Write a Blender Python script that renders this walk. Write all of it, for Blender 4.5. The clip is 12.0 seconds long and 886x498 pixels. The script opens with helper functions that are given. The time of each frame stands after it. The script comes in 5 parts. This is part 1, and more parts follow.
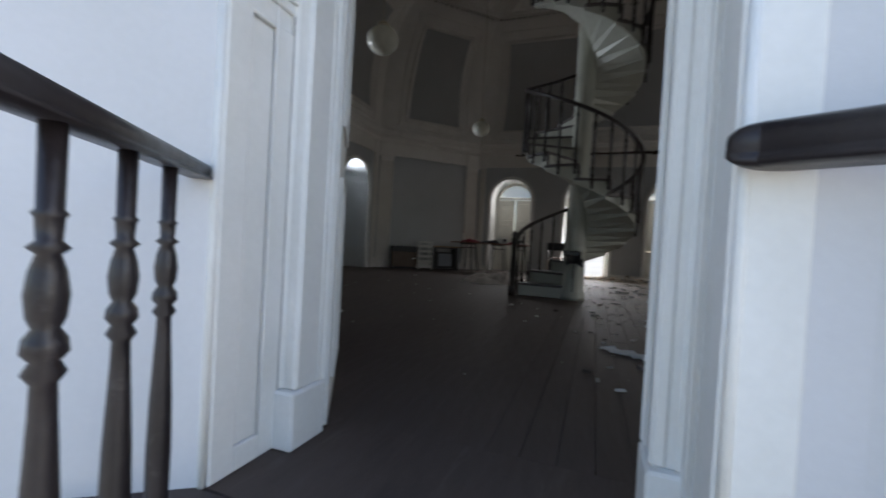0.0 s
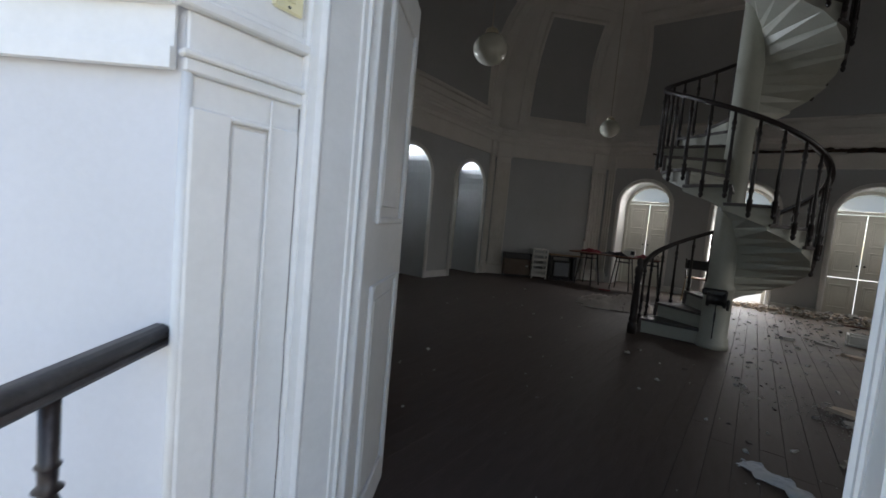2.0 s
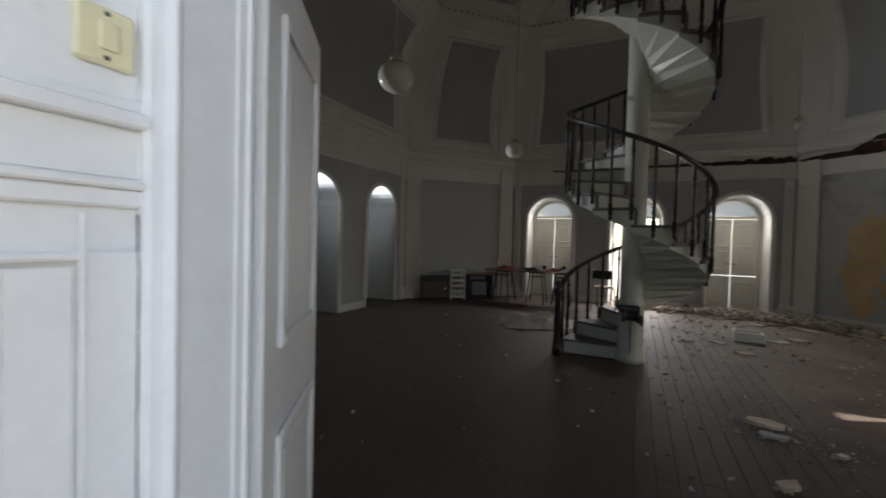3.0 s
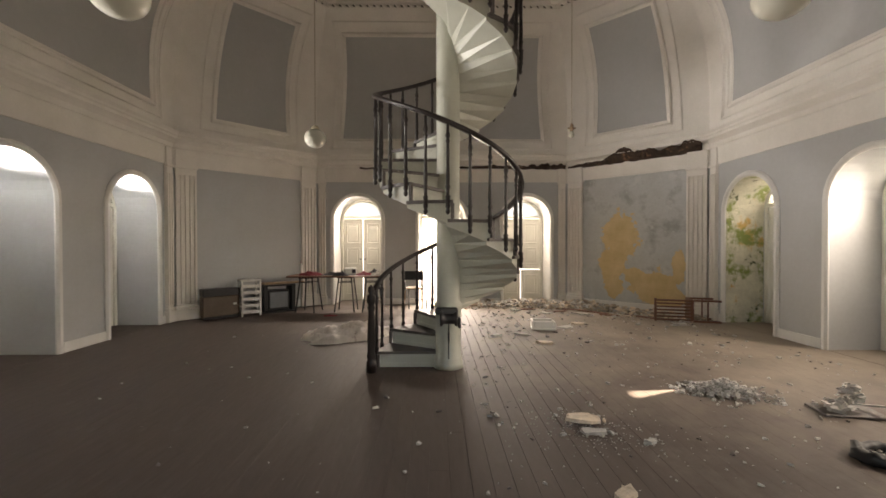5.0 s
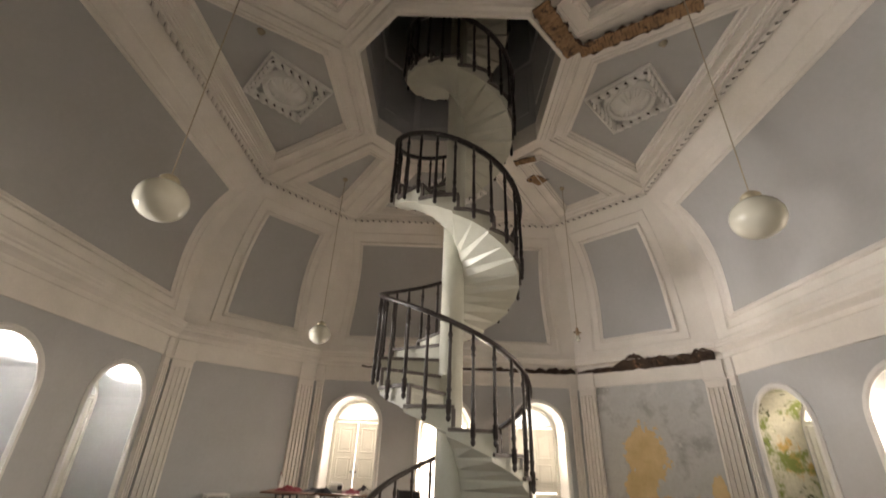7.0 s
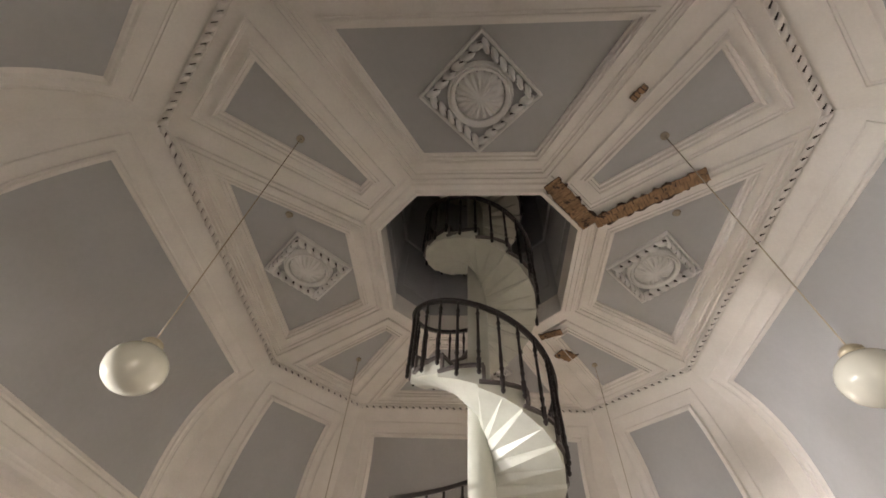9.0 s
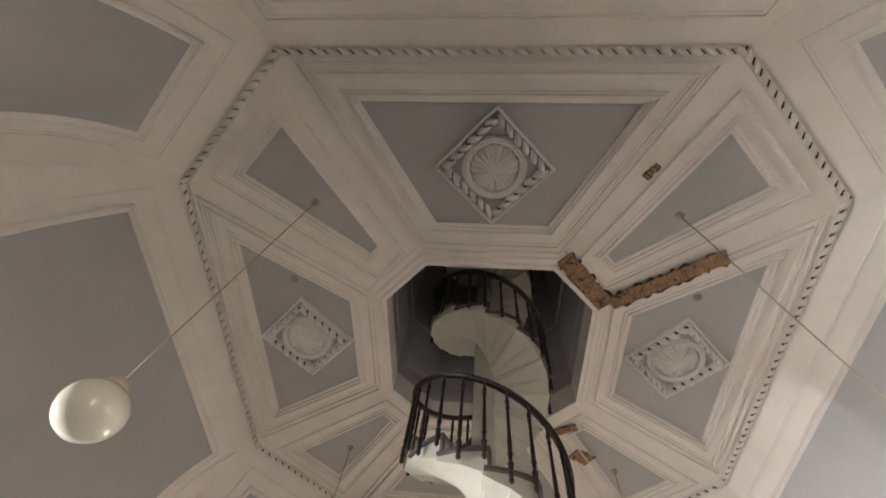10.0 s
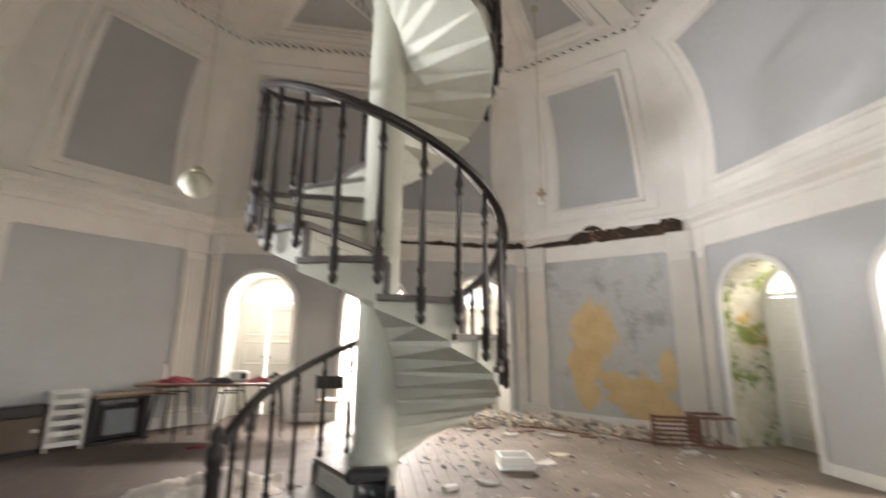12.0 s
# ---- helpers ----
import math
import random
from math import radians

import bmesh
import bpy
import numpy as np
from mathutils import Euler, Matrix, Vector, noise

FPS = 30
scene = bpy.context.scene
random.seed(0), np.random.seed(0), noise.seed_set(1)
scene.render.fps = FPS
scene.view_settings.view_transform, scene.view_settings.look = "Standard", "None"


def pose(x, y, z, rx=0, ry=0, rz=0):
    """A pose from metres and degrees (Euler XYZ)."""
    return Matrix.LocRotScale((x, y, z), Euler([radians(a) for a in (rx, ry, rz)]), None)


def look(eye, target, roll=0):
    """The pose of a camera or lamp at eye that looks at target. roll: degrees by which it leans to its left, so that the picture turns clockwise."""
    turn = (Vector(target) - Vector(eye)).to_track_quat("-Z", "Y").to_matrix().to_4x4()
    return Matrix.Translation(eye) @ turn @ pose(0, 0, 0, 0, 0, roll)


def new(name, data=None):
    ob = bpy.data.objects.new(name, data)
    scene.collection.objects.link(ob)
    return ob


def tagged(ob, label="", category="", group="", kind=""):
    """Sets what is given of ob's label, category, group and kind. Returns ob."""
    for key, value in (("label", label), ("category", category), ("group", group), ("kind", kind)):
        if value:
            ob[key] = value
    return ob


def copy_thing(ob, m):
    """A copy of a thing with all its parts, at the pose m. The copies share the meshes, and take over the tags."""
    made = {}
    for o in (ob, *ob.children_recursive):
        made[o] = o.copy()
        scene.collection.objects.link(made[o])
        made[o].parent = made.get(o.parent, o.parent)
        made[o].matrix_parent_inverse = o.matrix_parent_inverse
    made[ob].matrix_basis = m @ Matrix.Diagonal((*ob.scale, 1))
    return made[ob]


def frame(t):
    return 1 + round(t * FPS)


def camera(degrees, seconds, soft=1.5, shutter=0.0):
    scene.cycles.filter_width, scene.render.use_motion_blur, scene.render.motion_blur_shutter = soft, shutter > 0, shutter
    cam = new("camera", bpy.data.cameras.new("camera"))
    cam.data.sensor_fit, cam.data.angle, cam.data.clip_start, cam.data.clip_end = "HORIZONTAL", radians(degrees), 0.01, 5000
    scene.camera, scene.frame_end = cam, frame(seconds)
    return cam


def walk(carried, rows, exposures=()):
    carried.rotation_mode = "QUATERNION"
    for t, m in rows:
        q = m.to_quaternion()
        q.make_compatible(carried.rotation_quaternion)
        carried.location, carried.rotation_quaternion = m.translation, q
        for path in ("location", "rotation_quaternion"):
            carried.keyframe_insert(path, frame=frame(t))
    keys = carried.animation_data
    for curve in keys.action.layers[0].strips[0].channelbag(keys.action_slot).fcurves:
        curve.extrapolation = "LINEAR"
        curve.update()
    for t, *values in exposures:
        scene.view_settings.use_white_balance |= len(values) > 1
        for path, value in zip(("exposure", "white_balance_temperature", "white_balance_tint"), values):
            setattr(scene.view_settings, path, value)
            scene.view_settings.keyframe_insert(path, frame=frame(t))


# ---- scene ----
LENS = 92.8
PATH = [
    (0, (0.267, -6.419, 0.738), (-0.412, -4.539, 0.7), 3.2),
    (0.5, (0.289, -6.381, 0.841), (-0.761, -4.683, 0.711), 4.6),
    (1, (0.263, -6.237, 0.928), (-0.769, -4.53, 0.782), 6.7),
    (1.5, (0.238, -6.096, 1.062), (-0.833, -4.409, 0.965), 9.4),
    (2, (0.276, -5.925, 1.21), (-0.907, -4.319, 1.065), 5.3),
    (2.5, (0.18, -5.778, 1.29), (-0.882, -4.085, 1.2), 1.5),
    (3, (0.03, -5.683, 1.434), (-0.805, -3.866, 1.382), 1.5),
    (3.5, (0.013, -5.404, 1.368), (-0.518, -3.476, 1.376), 1.3),
    (5.3, (-0.156, -4.798, 1.392), (-0.089, -2.799, 1.367), 0.4),
    (5.5, (-0.146, -4.776, 1.397), (-0.075, -2.777, 1.429), 0.8),
    (6, (-0.133, -4.751, 1.422), (-0.112, -2.775, 1.727), 1.2),
    (6.5, (-0.133, -4.728, 1.410), (-0.142, -2.824, 2.022), 1.5),
    (7, (-0.098, -4.705, 1.413), (-0.115, -2.908, 2.291), 2.2),
    (7.5, (-0.084, -4.645, 1.397), (-0.169, -2.994, 2.523), 3.0),
    (7.7, (-0.098, -4.603, 1.409), (-0.185, -3.019, 2.625), 3.3),
    (9.3, (-0.145, -4.120, 1.547), (-0.268, -2.943, 3.160), 4.7),
    (9.5, (-0.135, -4.053, 1.545), (-0.275, -2.942, 3.202), 6.4),
    (10, (-0.141, -3.863, 1.530), (-0.310, -2.986, 3.319), 12.0),
    (10.5, (-0.172, -3.648, 1.537), (-0.285, -2.880, 3.380), 12.5),
    (11, (-0.194, -3.461, 1.513), (-0.261, -2.178, 3.045), 4.1),
    (11.5, (-0.114, -3.162, 1.467), (-0.250, -1.381, 2.366), 2.6),
    (11.7, (-0.080, -3.060, 1.449), (-0.134, -1.158, 2.063), 2.0),
    (12, (-0.056, -2.881, 1.433), (0.265, -0.949, 1.837), 0.6),
]
cam = camera(LENS, 12.0, soft=1.6, shutter=0.4)
walk(cam, [(t, look(eye, target, roll)) for t, eye, target, roll in PATH],
     exposures=[(0, 1.25, 6150, 12), (2.2, 1.4, 6250, 12), (3.0, 1.5, 6600, 13), (3.6, 2.03, 7500, 15), (5.3, 3.4, 8050, 17), (7.5, 3.68, 8000, 18), (9.5, 4.18, 7350, 19), (10.7, 4.2, 7250, 18), (12, 4.02, 7050, 15)])

# ---- light ----
SUN_AZ, SUN_EL = radians(14), radians(30)          # azimuth from +x towards +y
sky_world = bpy.data.worlds.new("sky")
scene.world = sky_world
sky_world.use_nodes = True
wn = sky_world.node_tree
sky = wn.nodes.new("ShaderNodeTexSky")
sky.sky_type = "NISHITA"
sky.sun_disc = False
sky.sun_elevation = SUN_EL
sky.sun_rotation = radians(90) - SUN_AZ
wn.links.new(sky.outputs[0], wn.nodes["Background"].inputs[0])
wn.nodes["Background"].inputs[1].default_value = 0.14
sun_data = bpy.data.lights.new("sun", "SUN")
sun_data.energy, sun_data.angle, sun_data.color = 4.5, radians(0.5), (1.0, 0.93, 0.82)
sun = new("sun", sun_data)
sun.matrix_world = look((40 * math.cos(SUN_AZ), 40 * math.sin(SUN_AZ), 40 * math.tan(SUN_EL)), (0, 0, 0))
WINDOW_WATTS = dict(N=3.8, E=3.9, W=3.7)        # sky light through the openings of each side

# ---- plan ----
A, W = 4.95, 2.9            # apothem of the wide walls, half their length
T = 0.88                    # wall thickness
ZF, ZC = 2.82, 3.42         # frieze foot, cornice top
CA, CB, ZT = 3.83, 2.35, 6.26   # ceiling octagon, its height
HA, HB = 1.34, 0.79         # stair well octagon
ARCH_R, ARCH_S = 0.55, 1.95     # arch radius, springing height
ARCH_U = (-1.96, 0.0, 1.96)
DOOR_L, DOOR_R = -0.66, 0.43    # entry opening, on the world's x


def side_pose(k):
    """Local frame of wall k (0 N, 1 NE, 2 E ...): x to the right seen from inside, y outwards."""
    th = radians(-45 * k)
    o = Vector((-math.sin(th), math.cos(th), 0))
    d = A if k % 2 == 0 else (A + W) / math.sqrt(2)
    return Matrix.Translation(o * d) @ Matrix.Rotation(th, 4, "Z")


NARROW = (A - W) / math.sqrt(2)     # half length of a narrow wall
SIDES = ["N", "NE", "E", "SE", "S", "SW", "W", "NW"]
FULL = dict(N="north", NE="northeast", E="east", SE="southeast", S="south", SW="southwest", W="west", NW="northwest")


# ---- mesh building ----
class Build:
    """Collects faces, each with the index of a material."""

    def __init__(self):
        self.v, self.f, self.m, self.s = [], [], [], []

    def add(self, verts, faces, mat=0, smooth=False, mx=None):
        n = len(self.v)
        self.v += [tuple(mx @ Vector(p)) if mx else tuple(p) for p in verts]
        self.f += [tuple(n + i for i in f) for f in faces]
        self.m += [mat] * len(faces)
        self.s += [smooth] * len(faces)
        return self

    def box(self, x0, x1, y0, y1, z0, z1, mat=0, mx=None, bevel=0.0):
        if bevel > 0:
            b = min(bevel, 0.45 * min(x1 - x0, y1 - y0, z1 - z0))
            v, idx = [], {}
            for i, (sx, x) in enumerate(((1, x0), (-1, x1))):
                for j, (sy, y) in enumerate(((1, y0), (-1, y1))):
                    for k, (sz, z) in enumerate(((1, z0), (-1, z1))):
                        for a in range(3):
                            idx[i, j, k, a] = len(v)
                            v.append((x + (0 if a == 0 else sx * b), y + (0 if a == 1 else sy * b), z + (0 if a == 2 else sz * b)))
            f = []
            for i in (0, 1):
                q = [idx[i, 0, 0, 0], idx[i, 1, 0, 0], idx[i, 1, 1, 0], idx[i, 0, 1, 0]]
                f.append(q if i else q[::-1])
                q = [idx[0, i, 0, 1], idx[1, i, 0, 1], idx[1, i, 1, 1], idx[0, i, 1, 1]]
                f.append(q[::-1] if i else q)
                q = [idx[0, 0, i, 2], idx[1, 0, i, 2], idx[1, 1, i, 2], idx[0, 1, i, 2]]
                f.append(q if i else q[::-1])
            for i in (0, 1):
                for j in (0, 1):
                    f.append([idx[i, j, 0, 0], idx[i, j, 1, 0], idx[i, j, 1, 1], idx[i, j, 0, 1]])
                    f.append([idx[i, 0, j, 0], idx[i, 1, j, 0], idx[i, 1, j, 2], idx[i, 0, j, 2]])
                    f.append([idx[0, i, j, 1], idx[1, i, j, 1], idx[1, i, j, 2], idx[0, i, j, 2]])
                    for k in (0, 1):
                        f.append([idx[i, j, k, 0], idx[i, j, k, 1], idx[i, j, k, 2]])
            return self.add(v, f, mat, False, mx)
        v = [(x, y, z) for x in (x0, x1) for y in (y0, y1) for z in (z0, z1)]
        f = [(0, 1, 3, 2), (4, 6, 7, 5), (0, 4, 5, 1), (2, 3, 7, 6), (0, 2, 6, 4), (1, 5, 7, 3)]
        return self.add(v, f, mat, False, mx)

    def prism(self, poly, z0, z1, mat=0, mx=None):
        """A flat polygon (x, y) raised from z0 to z1."""
        n = len(poly)
        v = [(x, y, z0) for x, y in poly] + [(x, y, z1) for x, y in poly]
        f = [tuple(range(n))[::-1], tuple(range(n, 2 * n))] + [(i, (i + 1) % n, n + (i + 1) % n, n + i) for i in range(n)]
        return self.add(v, f, mat, False, mx)

    def lathe(self, prof, mat=0, mx=None, seg=20, smooth=True):
        """Revolves (radius, z) pairs about z."""
        v, f = [], []
        for r, z in prof:
            v += [(r * math.cos(2 * math.pi * i / seg), r * math.sin(2 * math.pi * i / seg), z) for i in range(seg)]
        for j in range(len(prof) - 1):
            for i in range(seg):
                k = (i + 1) % seg
                f.append((j * seg + i, j * seg + k, (j + 1) * seg + k, (j + 1) * seg + i))
        f += [tuple(range(seg))[::-1], tuple(range((len(prof) - 1) * seg, len(prof) * seg))]
        return self.add(v, f, mat, smooth, mx)

    def sweep(self, path, prof, mat=0, closed=False, up=(0, 0, 1), ups=None, mx=None, smooth=False):
        """Carries a closed profile (a across, b along up) along a path with mitred corners."""
        path = [Vector(p) for p in path]
        n, k = len(path), len(prof)
        v = []
        for i, p in enumerate(path):
            a = path[i - 1] if (closed or i > 0) else p - (path[1] - p)
            b = path[(i + 1) % n] if (closed or i < n - 1) else p + (p - path[i - 1])
            d0, d1 = (p - a).normalized(), (b - p).normalized()
            t = (d0 + d1).normalized() if (d0 + d1).length > 1e-6 else d1
            u = Vector(ups[i] if ups else up)
            s = t.cross(u).normalized()
            u = s.cross(t).normalized()
            c = max(0.35, t.dot(d1))
            v += [tuple(p + s * (x / c) + u * y) for x, y in prof]
        f = []
        for i in range(n if closed else n - 1):
            j = (i + 1) % n
            f += [(i * k + q, i * k + (q + 1) % k, j * k + (q + 1) % k, j * k + q) for q in range(k)]
        if not closed:
            f += [tuple(range(k))[::-1], tuple(range((n - 1) * k, n * k))]
        return self.add(v, f, mat, smooth, mx)

    def mesh(self, name, mats):
        me = bpy.data.meshes.new(name)
        me.from_pydata(self.v, [], self.f)
        for m in mats if isinstance(mats, (list, tuple)) else [mats]:
            me.materials.append(m)
        me.polygons.foreach_set("material_index", self.m)
        me.polygons.foreach_set("use_smooth", self.s)
        bm = bmesh.new()
        bm.from_mesh(me)
        bmesh.ops.recalc_face_normals(bm, faces=bm.faces)
        bm.to_mesh(me)
        bm.free()
        return me


def part(name, b, material, parent=None, label="", m=None):
    ob = new(name, b.mesh(name, material))
    if m is not None:
        ob.matrix_basis = m
    if parent is not None:
        ob.parent = parent
    if label:
        ob["label"] = label
    return ob


def structure(name, b, material, label, category, m=None):
    return tagged(part(name, b, material, m=m), label, category, kind="structure")


def thing(name, label, category, m=None, group=""):
    ob = new(name)
    ob.empty_display_size = 0.1
    if m is not None:
        ob.matrix_basis = m
    return tagged(ob, label, category, group)


# ---- materials ----
def material(name, base, rough=0.6, metal=0.0, var=0.12, scale=6.0, fine=60.0, bump=0.15, spots=None, spot_scale=3.0, spot_at=0.62, spot_soft=0.06, island=0.0, random_ob=0.0, stretch=(1, 1, 1), layers=(), blobs=None, dust=None):
    """A procedural surface: base colour varied at two scales, fine relief, worn spots."""
    mat = bpy.data.materials.new(name)
    mat.use_nodes = True
    nt = mat.node_tree
    N, L = nt.nodes, nt.links
    bsdf = N["Principled BSDF"]
    co = N.new("ShaderNodeTexCoord")
    mp = N.new("ShaderNodeMapping")
    mp.inputs["Scale"].default_value = stretch
    L.new(co.outputs["Object"], mp.inputs[0])

    def noise_tex(s, detail=5, rough_=0.6):
        n = N.new("ShaderNodeTexNoise")
        n.inputs["Scale"].default_value, n.inputs["Detail"].default_value, n.inputs["Roughness"].default_value = s, detail, rough_
        L.new(mp.outputs[0], n.inputs["Vector"])
        return n.outputs[0]

    def ramp(sock, a, b, ca, cb):
        r = N.new("ShaderNodeValToRGB")
        r.color_ramp.elements[0].position, r.color_ramp.elements[1].position = a, b
        r.color_ramp.elements[0].color, r.color_ramp.elements[1].color = ca, cb
        L.new(sock, r.inputs[0])
        return r.outputs[0]

    def mix(kind, fac, a, b):
        m = N.new("ShaderNodeMix")
        m.data_type, m.blend_type = "RGBA", kind
        for sock, val in ((m.inputs[0], fac), (m.inputs[6], a), (m.inputs[7], b)):
            if hasattr(val, "is_output"):
                L.new(val, sock)
            else:
                sock.default_value = val
        return m.outputs[2]

    lo, hi = 1 - var, 1 + var
    col = mix("MULTIPLY", 1.0, (*base, 1), ramp(noise_tex(scale), 0.3, 0.7, (lo, lo, lo * 0.98, 1), (hi, hi, hi, 1)))
    col = mix("MULTIPLY", 0.6, col, ramp(noise_tex(fine, 3), 0.35, 0.7, (1 - var * 0.8,) * 3 + (1,), (1 + var * 0.5,) * 3 + (1,)))
    for colour, s, at, soft in layers:
        col = mix("MIX", ramp(noise_tex(s, 6, 0.65), at, at + soft, (0, 0, 0, 1), (1, 1, 1, 1)), col, (*colour, 1))
    if spots:
        col = mix("MIX", ramp(noise_tex(spot_scale, 7, 0.7), spot_at, spot_at + spot_soft, (0, 0, 0, 1), (1, 1, 1, 1)), col, (*spots, 1))
    if dust:
        # plaster dust that lies thicker towards the damp north-east corner
        geo = N.new("ShaderNodeNewGeometry")
        dn = N.new("ShaderNodeTexNoise")
        dn.inputs["Scale"].default_value, dn.inputs["Detail"].default_value, dn.inputs["Roughness"].default_value = 0.9, 8, 0.66
        L.new(geo.outputs["Position"], dn.inputs["Vector"])
        dv = N.new("ShaderNodeVectorMath")
        dv.operation = "DOT_PRODUCT"
        dv.inputs[1].default_value = (0.085, 0.055, 0)
        L.new(geo.outputs["Position"], dv.inputs[0])
        ad = N.new("ShaderNodeMath")
        ad.operation = "ADD"
        L.new(dn.outputs[0], ad.inputs[0])
        L.new(dv.outputs["Value"], ad.inputs[1])
        msk = ramp(ad.outputs[0], 0.5, 0.95, (0, 0, 0, 1), (dust[1],) * 3 + (1,))
        col = mix("MIX", msk, col, (*dust[0], 1))
    if blobs:
        tint, spots_at = blobs
        best = None
        for cx, cz, sx, sz in spots_at:
            vm = N.new("ShaderNodeMapping")
            vm.vector_type = "TEXTURE"
            vm.inputs["Location"].default_value, vm.inputs["Scale"].default_value = (cx, 0, cz), (sx, 50, sz)
            L.new(co.outputs["Object"], vm.inputs[0])
            ln = N.new("ShaderNodeVectorMath")
            ln.operation = "LENGTH"
            L.new(vm.outputs[0], ln.inputs[0])
            if best is None:
                best = ln.outputs["Value"]
            else:
                mn = N.new("ShaderNodeMath")
                mn.operation = "MINIMUM"
                L.new(best, mn.inputs[0])
                L.new(ln.outputs["Value"], mn.inputs[1])
                best = mn.outputs[0]
        nz = N.new("ShaderNodeMath")
        nz.operation = "MULTIPLY_ADD"
        L.new(noise_tex(3.2, 8, 0.68), nz.inputs[0])
        nz.inputs[1].default_value = 1.9
        L.new(best, nz.inputs[2])
        mask = ramp(nz.outputs[0], 0.0, 1.0, (1, 1, 1, 1), (0, 0, 0, 1))
        rmp = mask.node.color_ramp
        ab = N.new("ShaderNodeMath")
        ab.operation = "DIVIDE"
        ab.inputs[1].default_value = 4.0
        L.new(nz.outputs[0], ab.inputs[0])
        L.new(ab.outputs[0], mask.node.inputs[0])
        rmp.elements[0].position, rmp.elements[1].position = 0.452, 0.460
        col = mix("MIX", mask, col, mix("MULTIPLY", 1.0, (*tint, 1), ramp(noise_tex(2.4, 6, 0.7), 0.3, 0.7, (0.8, 0.78, 0.72, 1), (1.1, 1.12, 1.2, 1))))
    if island or random_ob:
        src = N.new("ShaderNodeNewGeometry").outputs["Random Per Island"] if island else N.new("ShaderNodeObjectInfo").outputs["Random"]
        k = island or random_ob
        col = mix("MULTIPLY", 1.0, col, ramp(src, 0, 1, (1 - k, 1 - k, 1 - k, 1), (1 + k * 0.6, 1 + k * 0.55, 1 + k * 0.5, 1)))
    L.new(col, bsdf.inputs["Base Color"])
    bsdf.inputs["Metallic"].default_value = metal
    rr = N.new("ShaderNodeMapRange")
    rr.inputs[3].default_value, rr.inputs[4].default_value = max(0.05, rough - 0.12), min(1, rough + 0.12)
    L.new(noise_tex(scale * 2.3), rr.inputs[0])
    L.new(rr.outputs[0], bsdf.inputs["Roughness"])
    bp = N.new("ShaderNodeBump")
    bp.inputs["Strength"].default_value, bp.inputs["Distance"].default_value = bump, 0.01
    L.new(noise_tex(fine * 0.7, 4), bp.inputs["Height"])
    L.new(bp.outputs[0], bsdf.inputs["Normal"])
    return mat


CREAM = material("cream_plaster", (0.80, 0.765, 0.72), 0.62, var=0.06, scale=1.6, fine=30, bump=0.08, layers=(((0.77, 0.73, 0.68), 1.1, 0.6, 0.25),))
WALL_BLUE = material("grey_blue_paint", (0.49, 0.50, 0.51), 0.75, var=0.06, scale=0.9, fine=18, bump=0.06, layers=(((0.44, 0.46, 0.49), 0.7, 0.55, 0.3),))
WALL_DAMP = material("damp_grey_blue_paint", (0.52, 0.53, 0.53), 0.8, var=0.12, scale=1.5, fine=18, bump=0.2, layers=(((0.34, 0.34, 0.33), 1.5, 0.51, 0.12), ((0.56, 0.56, 0.55), 3.2, 0.58, 0.06), ((0.24, 0.22, 0.19), 2.4, 0.64, 0.07)), blobs=((0.66, 0.49, 0.26), ((-0.24, 1.50, 0.42, 0.62), (-0.40, 0.95, 0.30, 0.50), (-0.36, 0.52, 0.24, 0.30), (0.10, 0.72, 0.28, 0.20), (0.48, 0.52, 0.52, 0.40), (0.90, 0.92, 0.14, 0.42), (0.72, 0.28, 0.40, 0.26))))
OCHRE = material("ochre_plaster", (0.66, 0.48, 0.24), 0.85, var=0.12, scale=2.0, fine=25, bump=0.25, layers=(((0.74, 0.62, 0.42), 1.6, 0.55, 0.12),))
PANEL = material("lilac_grey_panel", (0.445, 0.447, 0.447), 0.75, var=0.05, scale=0.8, fine=14, bump=0.05, layers=(((0.42, 0.425, 0.43), 0.5, 0.5, 0.4),))
TRIM = material("white_trim_paint", (0.78, 0.77, 0.75), 0.5, var=0.05, scale=3, fine=40, bump=0.06, spots=(0.6, 0.56, 0.5), spot_scale=9, spot_at=0.72)
EXTERIOR = material("white_render", (0.64, 0.64, 0.66), 0.8, var=0.04, scale=1.2, fine=50, bump=0.1)
DOOR_PAINT = material("cream_door_paint", (0.74, 0.725, 0.66), 0.5, var=0.07, scale=3, fine=40, bump=0.08, spots=(0.5, 0.44, 0.34), spot_scale=7, spot_at=0.7)
STAIR_WHITE = material("stair_white_paint", (0.48, 0.485, 0.42), 0.42, var=0.06, scale=4, fine=50, bump=0.05, spots=(0.5, 0.47, 0.4), spot_scale=10, spot_at=0.72)
TREAD = material("dark_tread", (0.10, 0.085, 0.08), 0.5, var=0.2, scale=8, fine=60, bump=0.1, spots=(0.3, 0.28, 0.25), spot_scale=9, spot_at=0.66)
RAIL = material("dark_rail", (0.016, 0.010, 0.009), 0.40, var=0.25, scale=9, fine=70, bump=0.06)
IRON = material("weathered_dark_wood", (0.022, 0.017, 0.018), 0.38, var=0.3, scale=7, fine=80, bump=0.15, spots=(0.05, 0.042, 0.042), spot_scale=12, spot_at=0.6)
